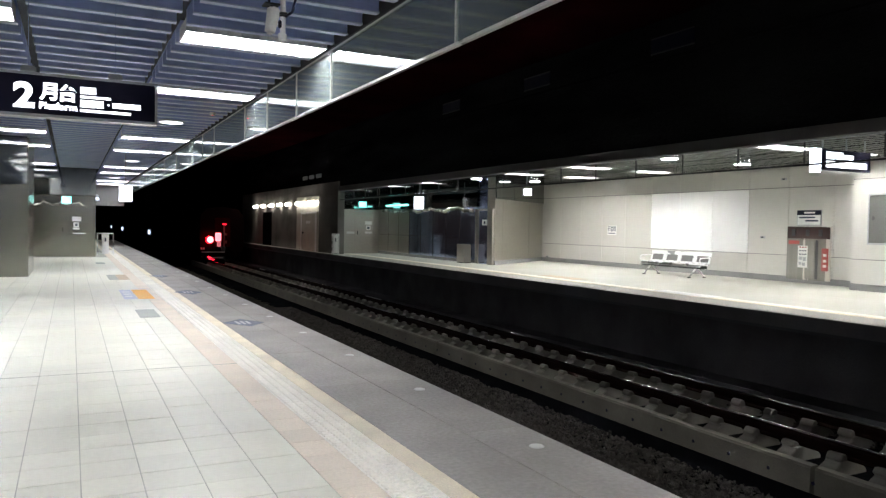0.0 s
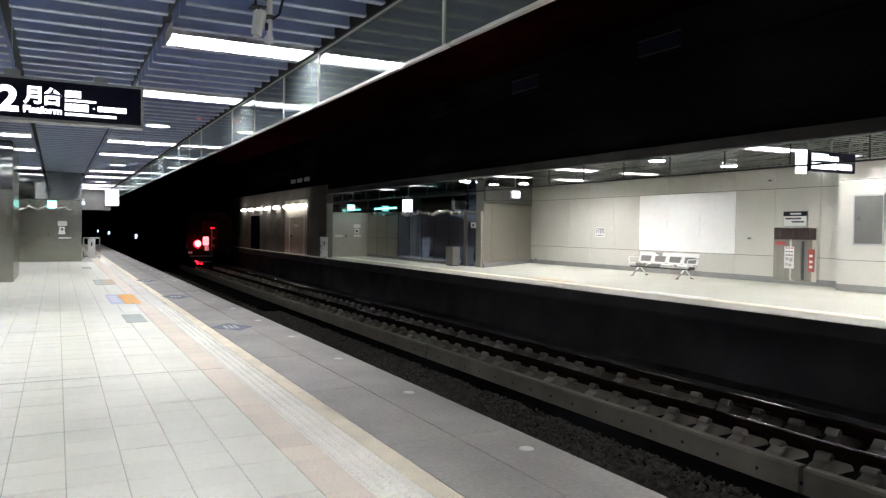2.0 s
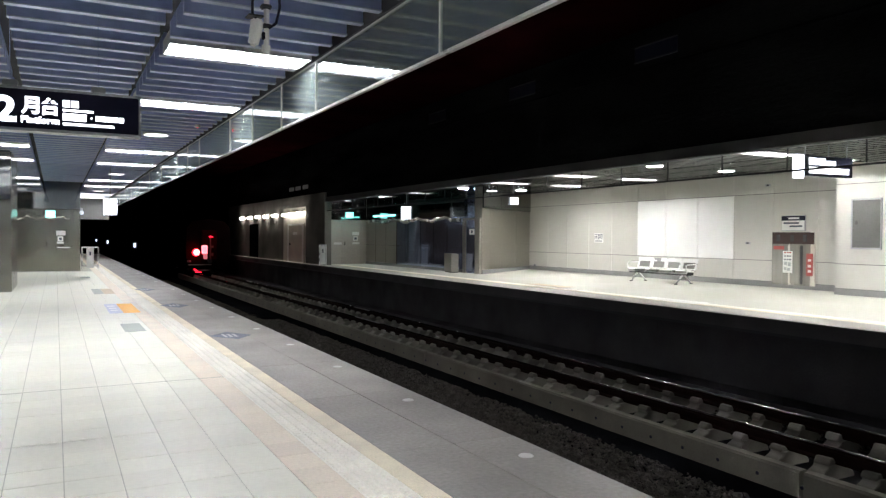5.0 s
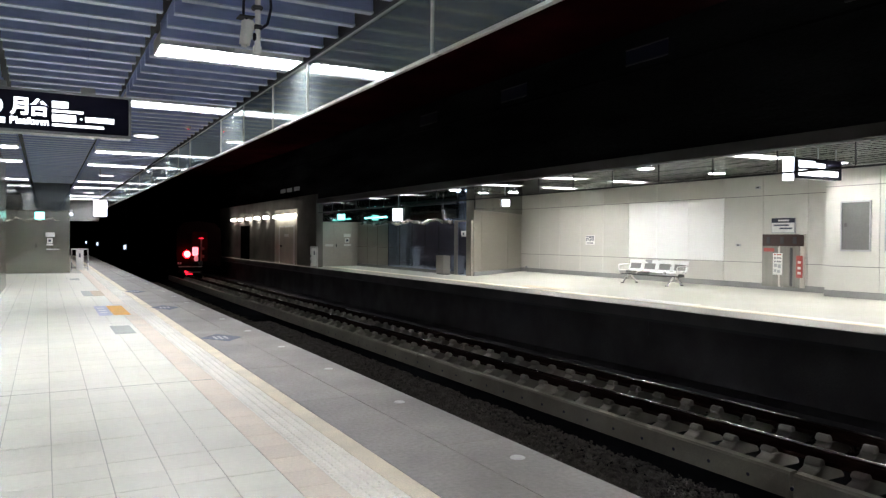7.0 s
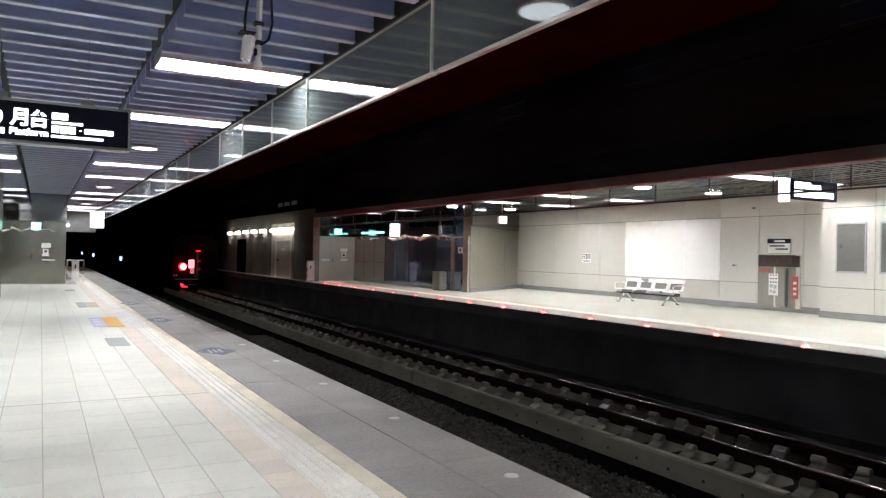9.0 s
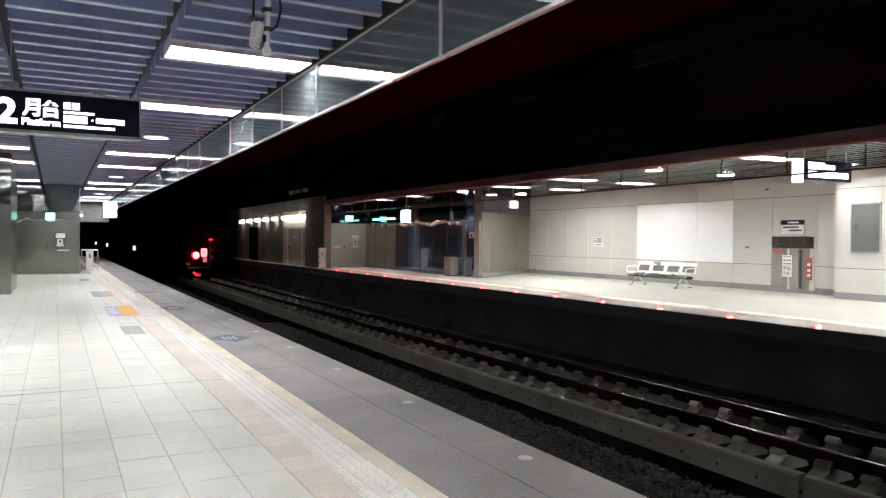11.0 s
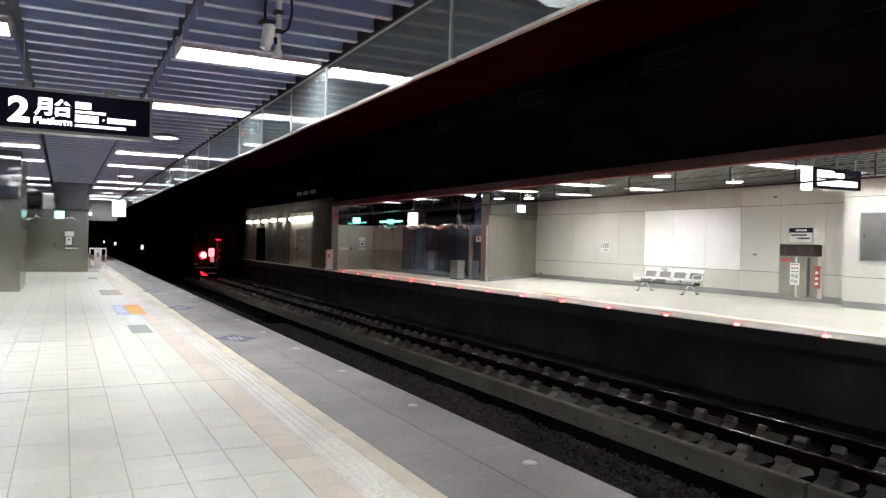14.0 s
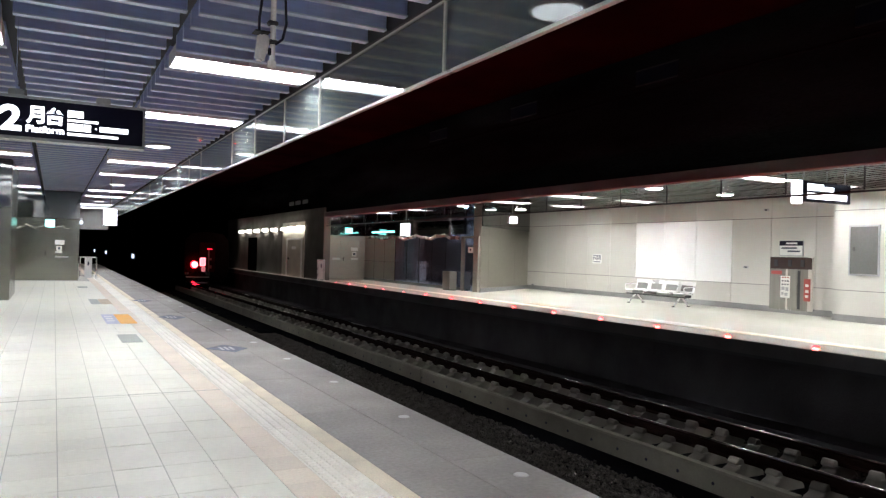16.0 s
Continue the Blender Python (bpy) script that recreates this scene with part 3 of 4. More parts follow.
for z in (0.98, 2.1):
    wall_between("joint_strip", w0 - Vector((0.012, 0)), w1 - Vector((0.012, 0)), z - 0.005, z + 0.005, 0.016, M["inox"], "thin bright joint strip on the dark steel wall", "trim")
wall_between("skirting_mirror", w0 - Vector((0.02, 0)), w1 - Vector((0.02, 0)), 0, 0.118, 0.03, M["skirt"], "grey stone skirting", "skirting")
panel_wall(bpy.data.objects["wall_cross_far"], (11.75, 35.0), (14.0, 35.0), [0.0, 0.35, 1.3, 2.2], [0.08, 2.05, 3.4], M["inox_far"])
panel_wall(bpy.data.objects["wall_cross_near"], (-4.0, 31.7), (0.85, 31.7), [0.0, 1.5, 3.0, 4.55, 4.83], [0.06, 1.97, 2.34], M["inox"])
panel_wall(bpy.data.objects["wall_block_near"], (-5.0, 20.6), (-0.93, 20.6), [0.0, 1.4, 2.8, 4.05], [0.1, 1.97, 2.2], M["inox"])
wall_between("skirting_oblique", BL0 + Vector((0.02, -0.03)), BL1 + Vector((0.02, -0.03)), 0, 0.155, 0.03, M["skirt"], "grey stone skirting", "skirting")
structure("bulkhead_cross", boxes((11.76, 13.93, 34.84, 34.97, 2.2, 3.5)), M["bulkhead"], "dark polished bulkhead above the far cross wall", "bulkhead")
wall_between("bulkhead_mirror", (13.93, 34.83), (14.13, 25.1), 2.2, 3.5, 0.06, M["bulkhead"], "dark polished bulkhead above the mirror-like wall", "bulkhead")
BN = Vector((BL1 - BL0).normalized().yx) * 0.06
BN.y = -BN.y
wall_between("bulkhead_oblique", BL0 + BN, BL1 + BN, 2.5, 3.5, 0.04, M["bulkhead"], "dark polished bulkhead above the oblique wall", "bulkhead")
structure("bulkhead", boxes((-5.0, 0.85, 31.45, 31.66, 2.36, 3.5)), M["bulkhead"], "dark polished bulkhead above the stainless cross wall", "bulkhead")
structure("bulkhead_block", boxes((-5.0, -0.95, 20.5, 20.58, 2.24, 3.4)), M["bulkhead"], "dark polished bulkhead above the stainless enclosure", "bulkhead")


# half-round stainless rails, added to imitate wavy light streaks reflected in the walls
def half_rail(p, q, z, r, wall):
    p, q = Vector(p), Vector(q)
    d = (q - p).normalized()
    n = Vector((d.y, -d.x))
    bm = bmesh.new()
    rings = []
    steps = 40
    for i in range(steps + 1):
        c = p + (q - p) * i / steps
        wob = 0.06 * math.sin(i * 0.62) + 0.03 * math.sin(i * 1.7)
        rings.append([bm.verts.new((c.x + n.x * r * math.sin(t), c.y + n.y * r * math.sin(t), z + wob + r * math.cos(t))) for t in [math.pi * k / 6 for k in range(7)]])
    for a, b in zip(rings, rings[1:]):
        for k in range(6):
            bm.faces.new((a[k], b[k], b[k + 1], a[k + 1]))
    bmesh.ops.recalc_face_normals(bm, faces=bm.faces)
    part("bumper_rail", bm, M["satin"], wall, "wavy stainless rail standing in for a reflected streak")


half_rail((13.97, 34.4), (14.16, 25.3), 2.12, 0.07, bpy.data.objects["wall_mirror"])
half_rail((-1.6, 31.69), (0.6, 31.69), 2.02, 0.02, bpy.data.objects["wall_cross_near"])

# ---- floor tiles ----
def tile_field(floor, x0, nx, y0, ny, sx, sy, material, name, zt=0.0, keep=None, gap=0.0045):
    """The tiles nearest to the camera as pieces, the rest joined."""
    me = mesh_of(boxes((-sx / 2 + gap * 0.7, sx / 2 - gap * 0.7, -sy / 2 + gap / 2, sy / 2 - gap / 2, -0.012, 0.0)), material, name)
    rest_v, rest_f = [], []
    for i in range(nx):
        for j in range(ny):
            x, y = x0 + (i + 0.5) * sx, y0 + (j + 0.5) * sy
            dz = random.uniform(-0.0008, 0.0008)
            if keep and keep(x, y):
                piece(name, me, floor, (x, y, zt + dz))
            else:
                b = len(rest_v)
                a, c = sx / 2 - gap * 0.7, sy / 2 - gap / 2
                for z in (zt - 0.012, zt + dz):
                    rest_v += [(x - a, y - c, z), (x + a, y - c, z), (x + a, y + c, z), (x - a, y + c, z)]
                rest_f += [(b + 4, b + 5, b + 6, b + 7), (b, b + 1, b + 5, b + 4), (b + 1, b + 2, b + 6, b + 5), (b + 2, b + 3, b + 7, b + 6), (b + 3, b, b + 4, b + 7)]
    if rest_v:
        m2 = bpy.data.meshes.new(name + "s")
        m2.from_pydata(rest_v, [], rest_f)
        m2.materials.append(material)
        ob = new(name + "s", m2)
        ob.parent = floor
        tagged(ob, kind="stuff")


tile_field(floor_near, 1.25 - 0.30 * 33, 33, Y0 + 0.07, 130, 0.30, 0.30, M["tile"], "floor_tile", keep=lambda x, y: x > -0.85 and 2.6 < y < 15.0)
tile_field(floor_near, 1.25, 1, Y0, 226, 0.235, 0.30, M["beige"], "border_tile", keep=lambda x, y: 2.6 < y < 20)
tile_field(floor_near, 1.76, 1, Y0, 226, 0.14, 0.30, M["yellow"], "edge_line_tile", keep=lambda x, y: 2.6 < y < 20, gap=0.003)

structure("expansion_joint", boxes((-9, 1.485, 7.455, 7.472, -0.005, 0.0015)), M["grout"], "grey expansion joint across the tiles", "joint")

# raised studs of the tactile strip, 6 mm high
bm = boxes((-0.1375, 0.1335, -0.145, 0.145, -0.012, 0.0))
for i in range(4):
    for j in range(5):
        cx, cy = -0.103 + 0.067 * i, -0.116 + 0.058 * j
        a, c, s = 0.025, 0.021, 0.007
        lo = [bm.verts.new((cx + u * a, cy + v * c, 0.0005)) for u, v in ((-1, -1), (1, -1), (1, 1), (-1, 1))]
        hi = [bm.verts.new((cx + u * (a - s), cy + v * (c - s), 0.008)) for u, v in ((-1, -1), (1, -1), (1, 1), (-1, 1))]
        bm.faces.new(hi)
        for k in range(4):
            bm.faces.new((lo[k], lo[(k + 1) % 4], hi[(k + 1) % 4], hi[k]))
tactile_me = mesh_of(bm, M["white_tac"], "tactile_tile")
for j in range(-35, 120):
    piece("tactile_tile", tactile_me, floor_near, (1.6225, 2.65 + 0.30 * j + 0.15, random.uniform(-0.001, 0.001)))

# edge slabs, two rows
for (a, c) in ((1.904, 2.392), (2.400, EDGE)):
    for j in range(-8, 30):
        L = 1.75
        me_n = "edge_slab_%d" % (1 if a < 2 else 2)
        me = bpy.data.meshes.get(me_n) or mesh_of(boxes((-(c - a) / 2, (c - a) / 2, -L / 2 + 0.003, L / 2 - 0.003, -0.006, 0.0)), M["slab"], me_n)
        piece("edge_slab", me, edge_near, ((a + c) / 2, 6.12 + L * (j + 0.5), random.uniform(-0.001, 0.001)))


# ---- far platform floor bands ----
structure("edge_line_far", boxes((FAR_EDGE + 0.90, FAR_EDGE + 1.05, Y0, 34, -0.02, 0.004)), M["yellow"], "worn yellow line along the far platform edge", "edge line")
structure("tactile_far", boxes((FAR_EDGE + 1.055, FAR_EDGE + 1.35, Y0, 34, -0.02, 0.004)), M["white_tac"], "white tactile strip on the far platform", "tactile strip")
structure("face_recess", boxes((FAR_EDGE + 0.24, FAR_EDGE + 0.256, 11.72, 12.0, -0.62, -0.27)), M["under"], "dark recess in the far platform face", "recess")
structure("face_ledge", boxes((FAR_EDGE + 0.04, FAR_EDGE + 0.3, Y0, Y1, -0.30, -0.241)), M["dark_metal"], "dark ledge under the far platform edge", "ledge")
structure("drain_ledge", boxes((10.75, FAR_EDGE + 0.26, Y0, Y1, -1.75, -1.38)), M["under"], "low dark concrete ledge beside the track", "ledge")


# ---- floor stickers and markings ----
def sticker(name, bm, material, label, group=""):
    return tagged(part(name, bm, material), label, "floor sticker", group=group)


sticker("floor_plate", boxes((0.90, 1.18, 11.5, 12.55, 0.001, 0.004)), M["greenish"], "grey-green worn plate set in the tiled floor", "floor markings")
s = thing("floor_sticker", "blue and orange queue sticker on the tiled floor", "floor sticker", group="floor markings")
part("blue_field", boxes((0.86, 1.085, 14.3, 16.25, 0.001, 0.004)), M["blue"], s, "faded blue field")
part("orange_field", boxes((1.09, 1.37, 14.3, 16.25, 0.001, 0.004)), M["orange"], s, "bright orange field")
for yb in (14.75, 15.2, 15.65):
    part("text_bar", boxes((0.90, 1.03, yb, yb + 0.18, 0.0045, 0.006)), M["white"], s, "pale printed bars")
s = thing("floor_sticker", "worn tan queue sticker on the tiled floor", "floor sticker", group="floor markings")
part("pale_field", boxes((0.81, 1.015, 19.1, 20.9, 0.001, 0.004)), M["greenish"], s)
part("tan_field", boxes((1.02, 1.265, 19.1, 20.9, 0.001, 0.004)), M["tan"], s)
sticker("floor_plate", boxes((0.72, 1.0, 26.3, 27.2, 0.001, 0.004)), M["greenish"], "small grey plate set in the tiled floor", "floor markings")


def diamond(cx, cy, w, l, label):
    bm = bmesh.new()
    vs = [bm.verts.new((cx + x * w, cy + y * l, z)) for z in (0.0012, 0.004) for x, y in ((-1, 0.1), (0.1, -1), (1, -0.15), (0.1, 1))]
    bm.faces.new(vs[4:])
    for k in range(4):
        bm.faces.new((vs[k], vs[(k + 1) % 4], vs[4 + (k + 1) % 4], vs[4 + k]))
    d = thing("edge_marking", label, "floor marking", group="edge markings")
    part("diamond", bm, M["navy"], d)
    for k in (-1, 0, 1):
        part("text_bar", boxes((cx - 0.03 + 0.07 * k, cx + 0.01 + 0.07 * k, cy - 0.18, cy + 0.14, 0.0045, 0.0055)), M["grey_metal"], d, "worn pale lettering bars")


diamond(2.17, 10.5, 0.28, 0.40, "worn navy diamond marking on the platform edge")
diamond(2.10, 15.45, 0.26, 0.5, "faded navy diamond marking on the platform edge")
diamond(2.03, 20.25, 0.24, 0.5, "faded navy diamond marking on the platform edge")
sticker("floor_sticker", boxes((FAR_EDGE + 0.95, FAR_EDGE + 1.5, 11.4, 13.2, 0.0045, 0.007)), M["white"], "white worn sticker on the far platform floor", "floor markings")
sticker("floor_sticker", boxes((FAR_EDGE + 1.4, FAR_EDGE + 1.9, 16.6, 18.4, 0.0045, 0.007)), M["tan"], "pale yellow worn sticker on the far platform floor", "floor markings")


# ---- track details ----
bm = bmesh.new()
for i in range(70):
    tube_mesh(bm, (7.632, 2.51 + 0.611 * i, -1.475), (7.67, 2.51 + 0.611 * i, -1.475), 0.024, 8)
ob = part("drain_hole", bm, M["black"], bpy.data.objects["track_kerb"], "small round drain holes")
tagged(ob, kind="stuff")
structure("cable_trough", boxes((EDGE + 0.35, EDGE + 0.6, Y0, 60, -1.75, -1.5)), M["under"], "concrete cable trough under the platform", "trough")


# ---- lettering ----
def lettering(text, size, material, parent, m, width=None, label=""):
    cu = bpy.data.curves.new("lettering", "FONT")
    cu.body, cu.size, cu.extrude, cu.offset = text, size, 0.002, 0.034 * size
    tmp = new("lettering_curve", cu)
    bpy.context.view_layer.update()
    me = bpy.data.meshes.new_from_object(tmp)
    bpy.data.objects.remove(tmp)
    me.materials.clear()
    me.materials.append(material)
    xs = [v.co.x for v in me.vertices] or [0, 1]
    ys = [v.co.y for v in me.vertices] or [0, 1]
    k = (width / (max(xs) - min(xs))) if width else 1
    kz = size / max(1e-6, max(ys) - min(ys))
    for v in me.vertices:
        v.co.x = (v.co.x - min(xs)) * k
        v.co.y = (v.co.y - min(ys)) * kz
    ob = new("lettering", me)
    ob.parent = parent
    ob.matrix_basis = m
    if label:
        ob["label"] = label
    return ob


def rod(parent, x, y, z0, z1, r=0.014, name="hanger_rod", material=None):
    bm = bmesh.new()
    tube_mesh(bm, (x, y, z0), (x, y, z1), r, 10)
    return part(name, bm, material or M["grey_metal"], parent)


# ---- near platform things ----
sg = thing("platform_sign", "black hanging platform sign with lit white lettering", "sign", pose(0, 7.5, 0))
part("case", boxes((-0.58, 0.70, -0.06, 0.06, 2.33, 2.67), bevel=0.006), M["black"], sg)
part("frame", boxes((-0.60, 0.72, -0.075, 0.075, 2.305, 2.33), (-0.60, 0.72, -0.075, 0.075, 2.67, 2.69), (-0.60, -0.58, -0.075, 0.075, 2.33, 2.67), (0.70, 0.72, -0.075, 0.075, 2.33, 2.67)), M["grey_metal"], sg, "grey aluminium frame")
up = lambda x, z: Matrix.Translation((x, -0.063, z)) @ Matrix.Rotation(radians(90), 4, "X")
lettering("2", 0.225, M["lettering"], sg, up(-0.455, 2.378), 0.165)
lettering("月", 0.155, M["lettering"], sg, up(-0.255, 2.455), 0.14)
lettering("台", 0.155, M["lettering"], sg, up(-0.105, 2.455), 0.15)
lettering("Platform", 0.062, M["lettering"], sg, up(-0.255, 2.378), 0.30)
bars = [(0.07, 0.128, 2.54, 2.60), (0.138, 0.198, 2.54, 2.60), (0.07, 0.32, 2.502, 2.522), (0.07, 0.49, 2.378, 2.400), (0.296, 0.31, 2.448, 2.462)]
bars += [(0.07 + 0.066 * i, 0.128 + 0.066 * i, 2.42, 2.485) for i in range(3)] + [(0.335 + 0.049 * i, 0.377 + 0.049 * i, 2.432, 2.478) for i in range(5)]
for a, b, c, d in bars:
    part("text_bar", boxes((a, b, -0.064, -0.061, c, d)), M["lettering"], sg, "lit white lettering bars")
for x in (-0.34, 0.36):
    part("hanger_bracket", boxes((x - 0.06, x + 0.06, -0.05, 0.05, 2.69, 2.75), bevel=0.01), M["grey_metal"], sg)
    rod(sg, x, 0, 2.75, 3.82, 0.003, "hanger_rod", M["baffle"])

cc = thing("ceiling_camera", "white surveillance camera on a hanging pole with black cables", "camera", pose(1.277, 5.0, 0))
rod(cc, 0, 0, 2.635, 3.82, 0.019, "pole", M["white"])
part("pole_foot", boxes((-0.03, 0.024, -0.026, 0.026, 2.63, 2.70), bevel=0.012), M["white"], cc)
bm = bmesh.new()
bmesh.ops.create_cone(bm, cap_ends=True, segments=20, radius1=0.034, radius2=0.047, depth=0.18, matrix=Matrix.Translation((-0.075, 0, 2.765)) @ Matrix.Rotation(radians(10), 4, "Y"))
bmesh.ops.bevel(bm, geom=[e for e in bm.edges if len(e.link_faces) == 2 and e.calc_face_angle() > 1.0], offset=0.014, segments=2, affect="EDGES", clamp_overlap=True)
part("body", bm, M["white"], cc, "white rounded housing")
part("visor", boxes((-0.135, -0.03, -0.06, 0.05, 2.862, 2.872), bevel=0.004), M["dark_metal"], cc, "dark housing rim")
part("lens", boxes((-0.045, -0.025, -0.07, -0.045, 2.71, 2.76), bevel=0.005), M["black"], cc)
for z in (2.80, 2.93):
    part("clamp", boxes((-0.04, 0.03, -0.03, 0.03, z, z + 0.03), bevel=0.008), M["dark_metal"], cc)
for pts in ([(-0.02, -0.02, 3.36), (-0.085, -0.02, 3.10), (-0.10, -0.02, 2.96), (-0.10, -0.02, 2.88), (-0.07, -0.02, 2.85)],
            [(0.02, -0.02, 3.36), (0.075, -0.02, 3.12), (0.085, -0.02, 2.95), (0.06, -0.02, 2.84), (0.01, -0.02, 2.80)]):
    bm = bmesh.new()
    for p, q in zip(pts, pts[1:]):
        tube_mesh(bm, p, q, 0.009, 8)
    part("cable", bm, M["black"], cc, "black cable loop")


dt = thing("smoke_detector", "small ceiling detector with a red indicator", "smoke detector", pose(2.30, 14.0, CEIL))
bm = bmesh.new()
bmesh.ops.create_cone(bm, cap_ends=True, segments=16, radius1=0.05, radius2=0.06, depth=0.05, matrix=Matrix.Translation((0, 0, 0.005)))
part("case", bm, M["white"], dt)
bm = bmesh.new()
bmesh.ops.create_uvsphere(bm, u_segments=8, v_segments=6, radius=0.012, matrix=Matrix.Translation((0, -0.03, -0.025)))
part("indicator", bm, M["tail_small"], dt, "tiny glowing red indicator")


def hanging_box(name, x, y, z0, z1, w, material, label, top, tilt=0.0):
    t = thing(name, label, "light box sign", pose(x, y, 0, 0, 0, tilt), group="hanging light boxes")
    part("box", boxes((-w / 2, w / 2, -0.06, 0.06, z0, z1), bevel=0.02), M["grey_metal"], t)
    for s in (-1,) if tilt else (-1, 1):
        part("face", boxes((-w / 2 + 0.015, w / 2 - 0.015, s * 0.062 - 0.003, s * 0.062 + 0.003, z0 + 0.015, z1 - 0.015)), material, t, "glowing white face")
    rod(t, 0, 0, z1, top)
    return t


hanging_box("track_sign", 1.45, 24.0, 1.98, 2.46, 0.38, M["lightbox"], "square lit white sign hanging from the ceiling", 3.82)

ex = thing("exit_sign", "lit pale green exit sign above the service door", "exit sign", pose(-0.16, 31.60, 0))
part("case", boxes((-0.17, 0.17, -0.03, 0.05, 2.02, 2.31), bevel=0.01), M["grey_metal"], ex)
part("face", boxes((-0.155, 0.155, -0.036, -0.031, 2.035, 2.295)), M["exit"], ex, "glowing pale green face")
bl = thing("wall_lamp", "small lit wall lamp at the end of the platform", "wall lamp", pose(0.9, 31.6, 0))
part("base", boxes((-0.05, 0.05, 0.0, 0.08, 2.3, 2.42), bevel=0.01), M["grey_metal"], bl)
bm = bmesh.new()
bmesh.ops.create_uvsphere(bm, u_segments=14, v_segments=10, radius=0.07, matrix=Matrix.Translation((0, 0.0, 2.24)))
part("globe", bm, M["tunnel_lamp"], bl)


def service_door(x, y, w, h, plates, label, steel="inox"):
    d = thing("service_door", label, "door", pose(x, y, 0))
    part("leaf", boxes((-w / 2, w / 2, -0.012, 0.0, 0.02, h), bevel=0.004), M[steel], d)
    part("door_frame", boxes((-w / 2 - 0.05, -w / 2 - 0.004, -0.02, 0.0, 0.0, h + 0.05), (w / 2 + 0.004, w / 2 + 0.05, -0.02, 0.0, 0.0, h + 0.05), (-w / 2 - 0.004, w / 2 + 0.004, -0.02, 0.0, h + 0.004, h + 0.05)), M[steel], d)
    part("handle", boxes((-w / 2 + 0.08, -w / 2 + 0.11, -0.06, -0.03, 0.95, 1.12), (-w / 2 + 0.085, -w / 2 + 0.105, -0.03, -0.01, 1.02, 1.05)), M["dark_metal"], d)
    for a, b, c, e, dark in plates:
        pl = part("notice", boxes((a, b, -0.019, -0.013, c, e)), M["white"], d, "white printed notice")
        if dark:
            part("print", boxes((a + dark, b - dark, -0.0215, -0.0195, c + dark, e - dark)), M["ink"], pl)
    return d


service_door(0.10, 31.685, 0.96, 1.93, ((-0.07, 0.25, 1.36, 1.54, 0), (-0.02, 0.17, 1.13, 1.32, 0.05), (-0.05, 0.19, 1.045, 1.115, 0), (-0.04, 0.40, 0.88, 0.92, 0)), "stainless steel service door with white notices")
service_door(13.2, 34.985, 0.95, 1.98, ((0.02, 0.39, 1.45, 1.62, 0), (0.08, 0.32, 1.17, 1.40, 0.06), (0.03, 0.42, 1.0, 1.1, 0), (-0.95, -0.53, 0.98, 1.09, 0)), "stainless steel service door with white notices", "inox_far")

ex = thing("exit_sign", "lit pale green exit sign on the stainless cross wall", "exit sign", pose(13.0, 34.78, 0))
part("case", boxes((-0.21, 0.21, -0.03, 0.06, 2.3, 2.6), bevel=0.01), M["grey_metal"], ex)
part("face", boxes((-0.19, 0.19, -0.036, -0.031, 2.32, 2.58)), M["exit"], ex, "glowing pale green face")
# Exit sign's stretched reflection in the steel, built as a glowing teal bar.
ex = thing("exit_sign", "long glowing teal bar standing in for the reflected exit sign", "exit sign", pose(13.97, 32.6, 0))
part("case", boxes((-0.06, 0.0, -1.45, 1.35, 2.34, 2.44), bevel=0.01), M["dark_metal"], ex)
part("face", boxes((-0.066, -0.061, -1.4, 1.3, 2.35, 2.43)), M["exit"], ex, "glowing teal face")


def end_gate(x, y, z_top, w, label):
    g = thing("end_gate", label, "gate", pose(x, y, 0), group="platform end gates")
    part("panel", boxes((-0.135, 0.135, -0.03, 0.03, 0.04, z_top - 0.03), bevel=0.01), M["white"], g, "white notice panel")
    part("emblem", boxes((-0.03, 0.03, -0.034, -0.031, z_top * 0.62, z_top * 0.8)), M["ink"], g)
    for s in (-1, 1):
        bm = bmesh.new()
        tube_mesh(bm, (s * w / 2, 0, 0), (s * w / 2, 0, z_top), 0.022, 10)
        part("post", bm, M["bench"], g)
    bm = bmesh.new()
    tube_mesh(bm, (-w / 2 - 0.02, 0, z_top), (w / 2 + 0.02, 0, z_top), 0.022, 10)
    part("top_rail", bm, M["bench"], g)
    bm = bmesh.new()
    tube_mesh(bm, (-w / 2, 0, 0.12), (w / 2, 0, 0.12), 0.018, 10)
    part("bottom_rail", bm, M["bench"], g)


end_gate(1.26, 33.4, 0.88, 0.60, "white notice panel in a steel rail gate at the platform end")
end_gate(11.27, 33.75, 0.97, 0.34, "white notice panel beside the concrete column")


